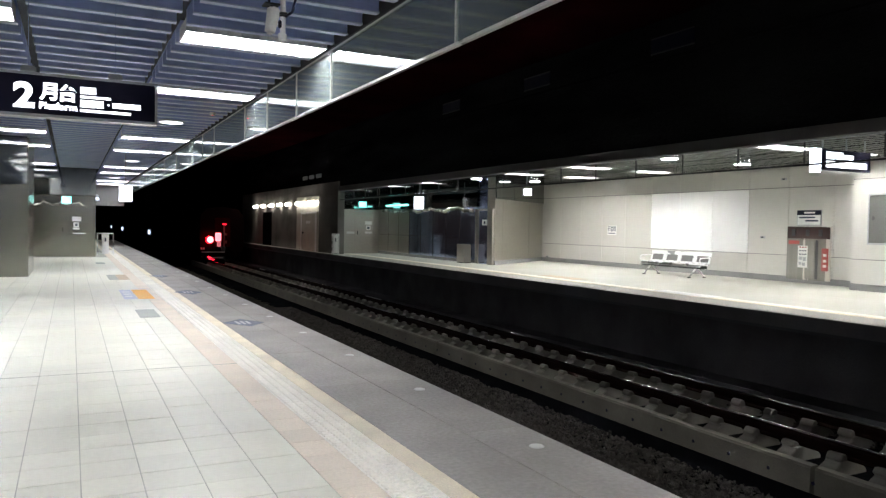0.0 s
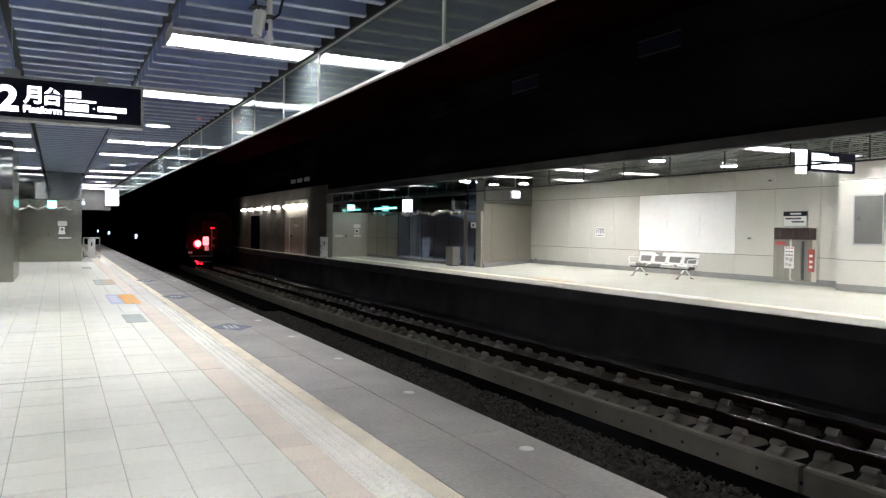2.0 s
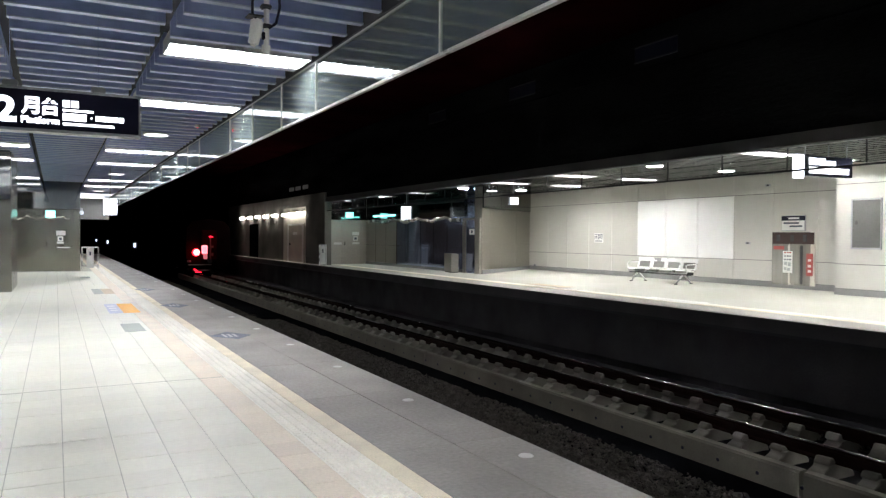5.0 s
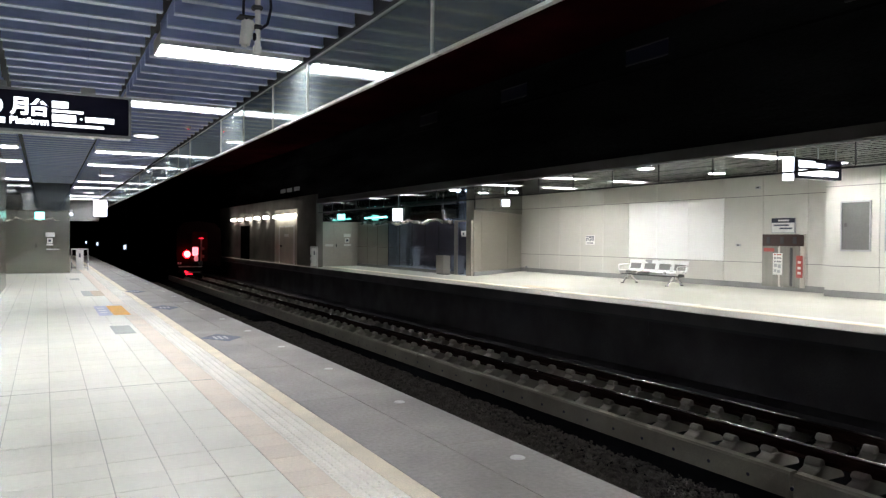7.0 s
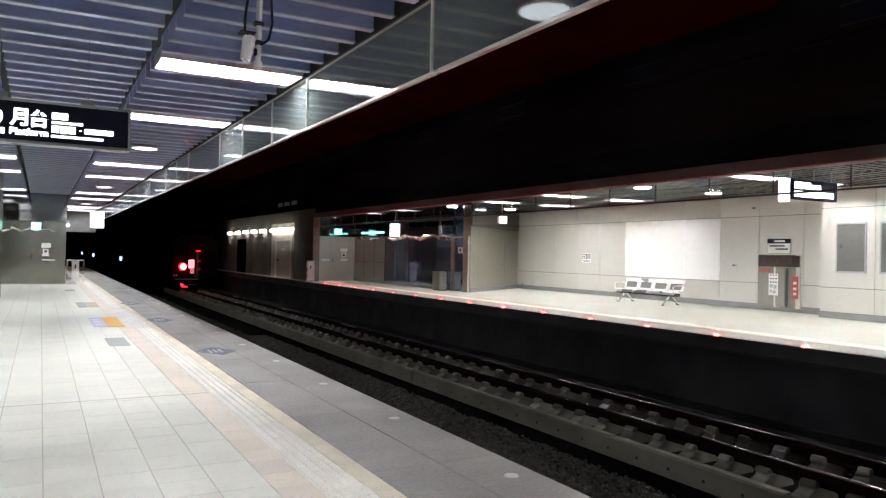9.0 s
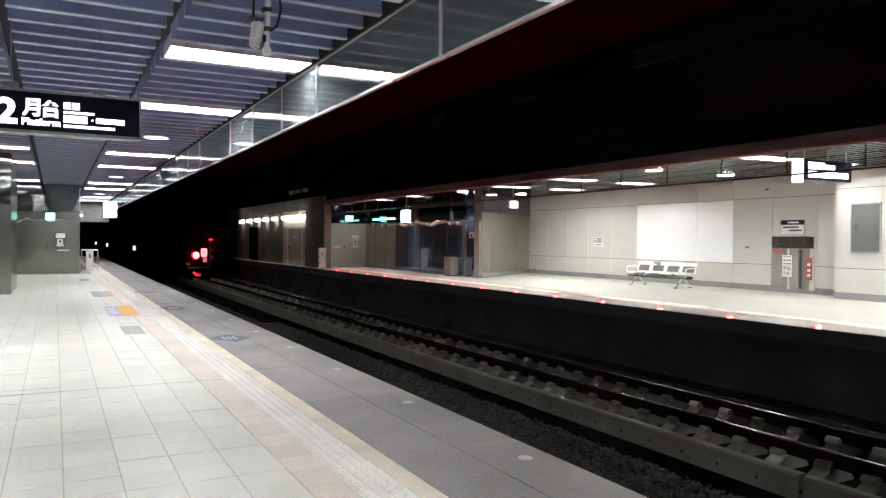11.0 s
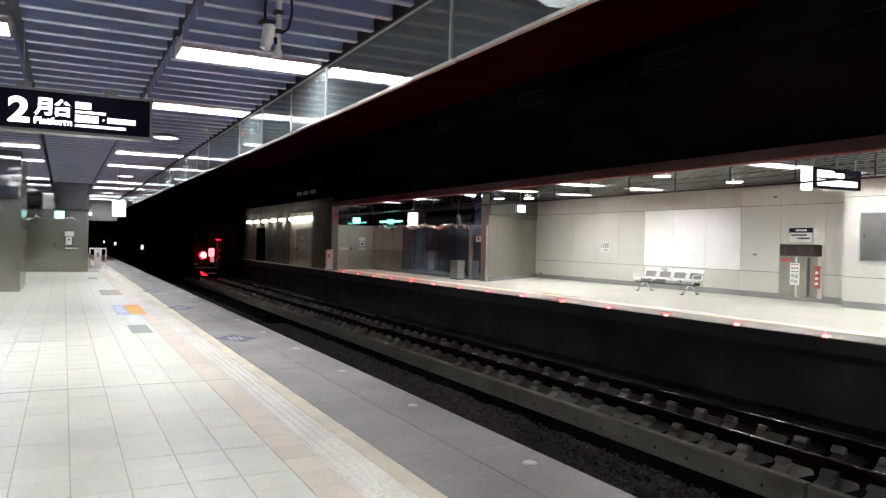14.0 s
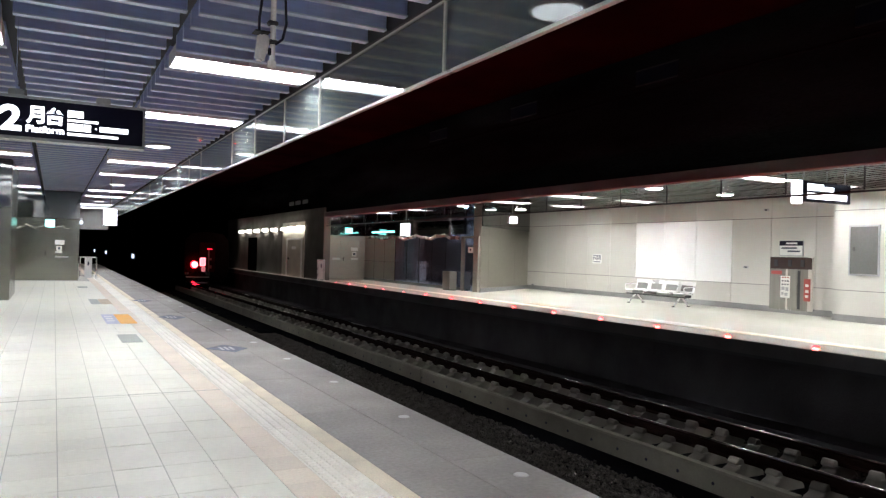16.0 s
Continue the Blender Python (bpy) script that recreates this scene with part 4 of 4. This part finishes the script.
# ---- far platform things ----
def bench():
    b = thing("bench", "chromed metal four-seat bench against the white wall", "bench")
    x0, yb, L = 16.72, 16.15, 0.64
    for i in range(4):
        y0, y1 = yb + i * L + 0.03, yb + (i + 1) * L - 0.03
        # seat pan: shallow bowl, then the backrest with a slot
        bm = bmesh.new()
        prof = [(0.02, 0.35), (0.0, 0.37), (0.0, 0.405), (0.03, 0.43), (0.20, 0.415), (0.38, 0.40), (0.43, 0.41)]
        for (xa, za), (xb, zb) in zip(prof, prof[1:]):
            vs = [bm.verts.new((x0 + x, y, z + o)) for o in (0, -0.016) for x, z in ((xa, za), (xb, zb)) for y in (y0, y1)]
            for f in ((0, 2, 3, 1), (4, 5, 7, 6), (0, 1, 5, 4), (2, 6, 7, 3), (0, 4, 6, 2), (1, 3, 7, 5)):
                bm.faces.new([vs[k] for k in f])
        part("seat", bm, M["bench"], b)
        q = lambda z: x0 + 0.42 + (z - 0.42) * 0.28
        for nm, mt, spans in (("backrest", "bench", ((0.655, 0.77, y0 - 0.02, y1 + 0.02, 0.03), (0.44, 0.655, y0 - 0.02, y0 + 0.05, 0.02), (0.44, 0.655, y1 - 0.05, y1 + 0.02, 0.02), (0.42, 0.47, y0 + 0.05, y1 - 0.05, 0.02))),
                              ("back_panel", "perforated", ((0.47, 0.655, y0 + 0.05, y1 - 0.05, 0.008),))):
            bm = bmesh.new()
            for z0, z1, a, c, thick in spans:
                vs = [bm.verts.new((q(z) + o, y, z)) for o in (0.014 - thick, 0.014) for z in (z0, z1) for y in (a, c)]
                for f in ((0, 1, 3, 2), (4, 6, 7, 5), (0, 4, 5, 1), (2, 3, 7, 6), (0, 2, 6, 4), (1, 5, 7, 3)):
                    bm.faces.new([vs[k] for k in f])
            bmesh.ops.recalc_face_normals(bm, faces=bm.faces)
            part(nm, bm, M[mt], b, "dull perforated back panel" if nm == "back_panel" else "")
    part("front_rail", boxes((x0 + 0.0, x0 + 0.05, yb, yb + 4 * L, 0.325, 0.375), bevel=0.008), M["bench"], b)
    part("beam", boxes((x0 + 0.08, x0 + 0.30, yb - 0.02, yb + 4 * L + 0.02, 0.28, 0.37), bevel=0.008), M["dark_metal"], b)
    for y in (yb + 0.30, yb + 4 * L - 0.30):
        bm = bmesh.new()
        tube_mesh(bm, (x0 + 0.21, y, 0.32), (x0 - 0.10, y, 0.02), 0.026, 10)
        tube_mesh(bm, (x0 + 0.21, y, 0.32), (x0 + 0.52, y, 0.02), 0.026, 10)
        part("leg", bm, M["bench"], b)
        for xx in (x0 - 0.10, x0 + 0.52):
            part("foot", boxes((xx - 0.04, xx + 0.04, y - 0.03, y + 0.03, 0.0, 0.025)), M["dark_metal"], b)
    for y in (yb, yb + 4 * L):
        bm = bmesh.new()
        pts = [(x0 + 0.46, y, 0.62), (x0 + 0.05, y, 0.60), (x0 + 0.0, y, 0.56), (x0 + 0.04, y, 0.36)]
        for p, q in zip(pts, pts[1:]):
            tube_mesh(bm, p, q, 0.018, 10)
        part("armrest", bm, M["bench"], b)


bench()

hy = thing("hydrant_cabinet", "stainless steel fire cabinet with brown header and red strip", "fire cabinet", pose(FAR_WALL - 0.012, 0, 0))
part("body", boxes((-0.05, 0.005, 13.15, 14.52, 0.10, 1.60), bevel=0.006), M["satin"], hy)
part("header", boxes((-0.058, -0.052, 13.17, 14.50, 1.26, 1.585)), M["pinkish"], hy, "brown glass header with dark fittings")
for y in (13.45, 13.85, 14.3):
    part("fitting", boxes((-0.075, -0.059, y - 0.06, y + 0.06, 1.33, 1.52), bevel=0.006), M["dark_metal"], hy)
dr = part("cabinet_door", boxes((-0.066, -0.052, 13.62, 14.48, 0.14, 1.22), bevel=0.004), M["satin"], hy)
part("notice", boxes((-0.071, -0.067, 13.83, 14.14, 0.44, 1.06)), M["white"], dr, "white printed instruction sheet")
for z in (1.0, 0.90, 0.80):
    for y in (13.87, 13.95, 14.04):
        part("print", boxes((-0.073, -0.0715, y, y + 0.055, z, z + 0.035)), M["pale_red"] if z > 0.95 else M["ink"], dr)
for a, b2, c, d in ((13.88, 13.97, 0.63, 0.74), (14.0, 14.1, 0.66, 0.75), (13.9, 14.0, 0.5, 0.58), (14.03, 14.1, 0.52, 0.6)):
    part("print", boxes((-0.073, -0.0715, a, b2, c, d)), M["grey_metal"], dr)
part("red_label", boxes((-0.071, -0.067, 14.1, 14.45, 1.1, 1.2)), M["pale_red"], dr)
part("pillar_gap", boxes((-0.060, -0.052, 13.52, 13.60, 0.14, 1.22)), M["dark_metal"], hy)
part("red_panel", boxes((-0.066, -0.052, 13.20, 13.40, 0.38, 1.0), bevel=0.004), M["pale_red"], hy, "red panel with white lettering bars")
for z in (0.48, 0.62, 0.78):
    part("text_bar", boxes((-0.069, -0.067, 13.25, 13.35, z, z + 0.07)), M["white"], hy)

bd = thing("notice_board", "white notice board with dark header above the cabinet", "notice board", pose(FAR_WALL - 0.012, 0, 0))
part("board", boxes((-0.04, 0.0, 13.47, 14.22, 1.625, 2.06), bevel=0.004), M["grey_metal"], bd)
part("sheet", boxes((-0.045, -0.041, 13.49, 14.20, 1.65, 1.92)), M["white"], bd)
part("header", boxes((-0.046, -0.041, 13.47, 14.22, 1.925, 2.055)), M["black"], bd)
part("text_bar", boxes((-0.049, -0.047, 13.65, 14.0, 1.965, 2.01)), M["white"], bd)
for a, b2, z in ((13.65, 14.15, 1.83), (13.55, 13.95, 1.74)):
    part("text_bar", boxes((-0.048, -0.046, a, b2, z, z + 0.045)), M["ink"], bd)

po = thing("pictogram_sign", "small white wall sign with dark pictograms", "sign", pose(FAR_WALL - 0.012, 0, 0))
part("plate", boxes((-0.012, 0.0, 22.04, 22.56, 1.22, 1.57), bevel=0.003), M["white"], po)
for a, b2, c, d in ((22.37, 22.53, 1.51, 1.54), (22.37, 22.53, 1.44, 1.465), (22.49, 22.53, 1.34, 1.44), (22.38, 22.42, 1.36, 1.44), (22.24, 22.34, 1.47, 1.54), (22.26, 22.32, 1.34, 1.45), (22.07, 22.21, 1.50, 1.54), (22.07, 22.10, 1.34, 1.50), (22.14, 22.17, 1.36, 1.50), (22.2, 22.23, 1.36, 1.48), (22.10, 22.5, 1.26, 1.295)):
    part("pictogram", boxes((-0.015, -0.0125, a, b2, c, d)), M["ink"], po)
for y, z, lab in ((15.4, 1.27, "small grey switch plate on the white wall"), (14.72, 2.97, "small dark wall sensor near the ceiling"), (26.54, 0.2, "small double socket low on the white wall")):
    sw = thing("wall_switch", lab, "switch", pose(FAR_WALL - 0.012, y, z))
    part("plate", boxes((-0.02, 0.0, -0.09, 0.09, -0.035, 0.035), bevel=0.004), M["grey_metal"], sw)
    part("button", boxes((-0.026, -0.0205, -0.04, 0.04, -0.02, 0.02)), M["dark_metal"], sw)

for y0, y1 in ((10.77, 11.54), (9.66, 10.43), (6.2, 6.97), (5.1, 5.87)):
    nb = thing("wall_display", "grey framed display board on the white panel wall", "display board", pose(17.588, 0, 0), group="grey display boards")
    part("board", boxes((-0.03, 0.0, y0 + 0.03, y1 - 0.03, 1.2, 2.37)), M["windowgrey"], nb)
    part("frame", boxes((-0.045, 0.0, y0, y1, 1.16, 1.195), (-0.045, 0.0, y0, y1, 2.375, 2.41), (-0.045, 0.0, y0, y0 + 0.028, 1.195, 2.375), (-0.045, 0.0, y1 - 0.028, y1, 1.195, 2.375)), M["grey_metal"], nb)

fs = thing("platform_sign", "black hanging sign with a lit white number panel", "sign", pose(0, 9.6, 0))
part("case", boxes((13.03, 14.53, -0.06, 0.06, 2.66, 3.06), bevel=0.006), M["black"], fs)
part("number_panel", boxes((12.83, 13.02, -0.06, 0.06, 2.60, 3.06), bevel=0.006), M["lightbox"], fs, "lit white number panel")
for a, b2, c, d in ((13.16, 13.40, 2.87, 3.01), (13.43, 13.66, 2.88, 3.01), (13.69, 13.98, 2.88, 2.97), (13.16, 13.50, 2.71, 2.83), (13.54, 13.92, 2.71, 2.84), (13.96, 14.40, 2.72, 2.83)):
    part("text_bar", boxes((a, b2, -0.066, -0.061, c, d)), M["lettering"], fs, "lit white lettering bars")
for x in (13.12, 13.84, 14.42):
    rod(fs, x, 0, 3.04, 3.73)

hanging_box("track_sign", 13.0, 28.0, 2.12, 2.66, 0.50, M["lightbox"], "square lit white sign hanging over the far platform", 3.73, -60)
hanging_box("track_sign", 13.2, 20.2, 2.46, 2.70, 0.32, M["lightbox"], "small lit blue-white sign hanging over the far platform", 3.73)

# glazed door beside the mirror wall
dd = thing("glazed_door", "dark glazed stainless door with a white notice", "door", pose(14.16, 0, 0))
part("leaf", boxes((0.0, 0.05, 24.0, 24.98, 0.05, 2.05)), M["inox_dark"], dd)
part("door_frame", boxes((-0.04, 0.06, 25.0, 25.22, 0.0, 2.12), (-0.03, 0.06, 23.92, 23.98, 0.0, 2.12), (-0.03, 0.06, 23.98, 25.0, 2.06, 2.12)), M["inox_far"], dd, "brushed steel door frame")
part("notice", boxes((-0.014, -0.002, 24.36, 24.72, 1.49, 1.71)), M["white"], dd, "white notice")
part("print", boxes((-0.017, -0.0145, 24.47, 24.6, 1.55, 1.65)), M["ink"], dd)
part("handle", boxes((-0.05, -0.002, 24.12, 24.16, 0.9, 1.15), bevel=0.006), M["bench"], dd, "bright pull handle")
cab = thing("low_cabinet", "low grey stainless cabinet against the mirror wall", "cabinet", pose(13.9, 26.05, 0))
part("body", boxes((-0.22, 0.1, -0.75, -0.15, 0.03, 0.72), bevel=0.01), M["inox_far"], cab)
part("plinth", boxes((-0.2, 0.1, -0.72, -0.18, 0.0, 0.03)), M["dark_metal"], cab)
part("top", boxes((-0.23, 0.1, -0.76, -0.14, 0.72, 0.74)), M["inox_far"], cab)

# ---- service passage beyond the far platform ----
sd = thing("service_door", "cream painted metal door in the service wall", "door", pose(11.40, 0, 0))
part("leaf", boxes((-0.02, 0.0, 37.42, 39.95, 0.04, 1.95)), M["door"], sd)
part("door_frame", boxes((-0.04, 0.0, 37.2, 37.42, 0.0, 2.05), (-0.04, 0.0, 39.95, 40.1, 0.0, 2.05), (-0.04, 0.0, 37.42, 39.95, 1.95, 2.05)), M["frame"], sd)
part("notice", boxes((-0.026, -0.021, 38.3, 39.1, 1.45, 1.6)), M["white"], sd)
part("handle", boxes((-0.06, -0.021, 39.55, 39.75, 0.9, 1.0)), M["dark_metal"], sd)
structure("door_surround", boxes((11.385, 11.415, 36.9, 41.0, 0.0, 2.9)), M["door"], "cream painted wall round the service door", "wall")
# Flat near-black panel; the opening's unlit depth is painted, not cut out.
structure("passage_opening", boxes((11.38, 11.415, 46.9, 49.2, 0.0, 2.15)), M["unlit_black"], "dark opening in the service wall", "opening")
for i, (a, b2) in enumerate(((50.2, 51.9), (48.0, 49.8), (45.9, 47.5), (43.8, 45.5), (41.8, 43.4), (39.4, 40.8), (37.9, 39.3), (36.9, 37.8))):
    sl = thing("service_lamp", "lit tube lamp on the service wall", "wall lamp", pose(11.3, 0, 0), group="service wall lamps")
    bm = bmesh.new()
    if i < 5:
        a, b2 = (a + b2) / 2 - 0.4, (a + b2) / 2 + 0.4
    tube_mesh(bm, (0, a, 2.56), (0, b2, 2.56), 0.085, 10)
    part("tube", bm, M["tube_dim"], sl)
    part("bracket", boxes((0.0, 0.1, a + 0.2, b2 - 0.2, 2.63, 2.68)), M["dark_metal"], sl)
lv = thing("louvre", "pale louvre openings high in the dark wall", "louvre", pose(FASCIA + 0.05, 0, 0.06))
for a in (36.8, 38.1, 39.3):
    part("slat", boxes((-0.02, 0.0, a, a + 0.9, 3.78, 3.98)), M["grey_metal"], lv)

for z, r in ((5.12, 0.025),):
    pp = thing("wall_pipe", "dark service pipe along the wall above the tracks", "pipe", group="service pipes")
    bm = bmesh.new()
    tube_mesh(bm, (FASCIA + 0.0, Y0, z), (FASCIA + 0.0, 60, z), r, 8)
    part("pipe", bm, M["unlit_black"], pp)
for y in (1.15, 6.3, 11.45, 16.6, 21.75):
    vt = thing("vent", "dark ventilation grille in the wall above the tracks", "vent", pose(FASCIA + 0.055, y, 5.47), group="wall vents")
    part("frame", boxes((-0.02, 0.01, -0.03, 1.24, 0.15, 0.18), (-0.02, 0.01, -0.03, 1.24, -0.18, -0.15)), M["dark_metal"], vt)
    part("opening", boxes((-0.012, 0.008, -0.03, 1.24, -0.15, 0.15)), M["black"], vt)

# ---- tunnel columns with lamps ----
for y, lamp_x in ((62.0, 5.43), (88.0, 5.0), (114.0, 5.05)):
    col = thing("tunnel_column", "dark concrete tunnel column between the tracks", "column", pose(5.35, y, 0), group="tunnel columns")
    part("shaft", boxes((-0.25, 0.25, -0.4, 0.4, -1.76, 6.0)), M["unlit_black"], col)
    tl = thing("tunnel_lamp", "small lit lamp on a tunnel column", "wall lamp", pose(lamp_x, y - 0.42, 0.55), group="tunnel lamps")
    part("case", boxes((-0.08, 0.08, -0.06, 0.0, 0.2, 0.3)), M["dark_metal"], tl)
    part("lens", boxes((-0.09, 0.07, -0.09, -0.061, -0.12, 0.2), bevel=0.02), M["tunnel_lamp"], tl)


# ---- train standing in the tunnel ----
TY = 52.0
tr = thing("train", "rear of a dark train with a lit red tail lamp", "train", pose(0, TY, 0))
part("body", prism([(7.80, -0.25), (10.70, -0.25), (10.74, 0.4), (10.68, 1.9), (10.3, 2.35), (9.25, 2.5), (8.2, 2.35), (7.82, 1.9), (7.76, 0.4)], 0.0, 18.0), M["train"], tr)
part("underframe", boxes((8.0, 10.5, 0.3, 18.0, -0.9, -0.25)), M["train"], tr)
part("buffer_beam", boxes((7.85, 10.65, -0.12, 0.0, -0.55, -0.22), bevel=0.02), M["train"], tr)
part("step", boxes((7.9, 9.4, -0.3, 0.0, -0.62, -0.57)), M["train_grey"], tr)
# Gangway painted dark red for the lamp glow falling on it.
part("gangway", boxes((8.75, 9.75, -0.28, 0.0, -0.25, 1.75), bevel=0.05), M["train_glow_red"], tr)
# Streak and patches painted red where the tail lamp reddens the end.
part("gangway_rim", boxes((9.28, 9.36, -0.36, -0.28, -0.2, 1.40), (9.36, 9.52, -0.33, -0.28, 0.0, 0.2), (9.36, 9.52, -0.33, -0.28, 0.55, 0.7)), M["train_red"], tr)
# Pink sheen beside the lamp, built as two glowing strips.
part("lit_window", boxes((8.74, 9.12, -0.36, -0.281, 0.15, 0.72), bevel=0.06), M["tail_sheen"], tr, "narrow strip made to glow pink beside the tail lamp")
part("lower_window", boxes((8.86, 9.12, -0.35, -0.281, -0.22, 0.12), bevel=0.04), M["tail_sheen_dim"], tr, "dim lower strip made to glow pink")
for x in (8.1, 9.95):
    part("window", boxes((x, x + 0.5, -0.012, 0.0, 0.9, 1.6)), M["train"], tr)
lm = part("tail_lamp", boxes((8.28, 8.56, -0.10, 0.0, 0.12, 0.36), bevel=0.03), M["train_grey"], tr)
bm = bmesh.new()
bmesh.ops.create_uvsphere(bm, u_segments=20, v_segments=12, radius=0.25, matrix=Matrix.Translation((8.40, -0.2, 0.24)))
part("lens", bm, M["tail"], lm, "glowing red lens")
bm = bmesh.new()
bmesh.ops.create_uvsphere(bm, u_segments=16, v_segments=10, radius=0.215, matrix=Matrix.Translation((8.41, -0.30, 0.25)))
part("bulb", bm, M["bulb"], lm, "white-hot lamp core")
# Red reflections of the tail lamp, built as small glowing spheres.
for x, z in ((8.33, -0.92), (8.45, -1.0), (9.28, 0.35)):
    bm = bmesh.new()
    bmesh.ops.create_uvsphere(bm, u_segments=10, v_segments=8, radius=0.05, matrix=Matrix.Translation((x, -0.1, z)))
    part("marker_lamp", bm, M["tail_small"], tr, "small red glint made to glow")
# Bar added to carry the glints; the glowing strips imitate reflections too.
part("marker_bracket", boxes((8.25, 9.3, -0.08, 0.35, -1.02, -0.96)), M["train_grey"], tr)
part("lit_strip", boxes((8.35, 8.75, -0.2, -0.12, -1.12, -1.09)), M["tail_small"], tr, "thin glowing red strip")
part("lit_strip", boxes((9.2, 9.5, -0.37, -0.345, 1.30, 1.335)), M["tail_small"], tr, "thin glowing red strip")
for x in (7.83, 7.98):
    part("number_bar", boxes((x, x + 0.09, -0.125, -0.121, -0.42, -0.28)), M["white"], tr, "pale number bars")
bm = bmesh.new()
tube_mesh(bm, (9.25, -0.5, -0.35), (9.25, 0.2, -0.35), 0.1, 12)
box(bm, 9.12, 9.38, -0.62, -0.46, -0.5, -0.2, bevel=0.03)
part("coupler", bm, M["dark_metal"], tr)
for y in (2.5, 4.6, 13.4, 15.5):
    for x in (TRACK - HALF_GAUGE, TRACK + HALF_GAUGE):
        bm = bmesh.new()
        tube_mesh(bm, (x - 0.065, y, RAIL_Z + 0.43), (x + 0.065, y, RAIL_Z + 0.43), 0.43, 24)
        part("wheel", bm, M["dark_metal"], tr)


# ---- flashing edge markers: a red insert rises out of the slab when the marker is on ----
inserts = []


def marker(x, y, side, label, group, flashing):
    """side: +1 when the track lies towards +x."""
    t = thing("edge_marker", label, "marker light", pose(x, y, 0, 0, 0, 0 if side > 0 else 180), group=group)
    bm = bmesh.new()
    bmesh.ops.create_cone(bm, cap_ends=True, segments=20, radius1=0.05, radius2=0.043, depth=0.006, matrix=Matrix.Translation((0, 0, 0.003)))
    part("cover", bm, M["cover"], t, "grey-white plastic cover")
    if flashing:
        bm = boxes((-0.028, 0.028, -0.045, 0.045, -0.02, 0.026))
        ins = part("insert", bm, M["led_lens"], t, "glowing red insert")
        bm = boxes((-0.02, 0.02, -0.04, 0.04, -0.001, 0.001))
        bmesh.ops.rotate(bm, verts=bm.verts, cent=(0, 0, 0), matrix=Matrix.Rotation(radians(12), 3, "Y"))
        bmesh.ops.translate(bm, verts=bm.verts, vec=(0, 0, 0.034))
        bm.normal_update()
        for f in bm.faces:
            f.material_index = 0 if f.normal.z > 0.9 else 1
        lens = part("upper_lens", bm, M["led"], ins, "bright red slanted lens")
        lens.data.materials.append(M["dark_metal"])
        inserts.append(ins)


for k in range(-3, 20):
    marker(2.68, 3.92 + 1.79 * k, 1, "round white edge marker set in the platform edge", "near edge markers", False)
for k in range(-5, 14):
    marker(FAR_EDGE + 0.07, 7.83 + 1.80 * k, -1, "round edge marker with a flashing red insert", "far edge markers", True)

FLASHES = [(7.24, 8.02), (8.8, 9.62), (10.45, 11.25), (12.1, 12.92), (13.72, 14.55), (15.44, 17.0)]


def motions():
    up_pose, down_pose = pose(0.03, 0, 0.004), pose(0.03, 0, -0.06)
    for ins in inserts:
        rows = [(0, down_pose)]
        for a, b in FLASHES:
            rows += [(a - 0.04, down_pose), (a, up_pose)]
            if b < 16:
                rows += [(b, up_pose), (b + 0.04, down_pose)]
        rows.append((16.0, up_pose))
        walk(ins, rows)


motions()
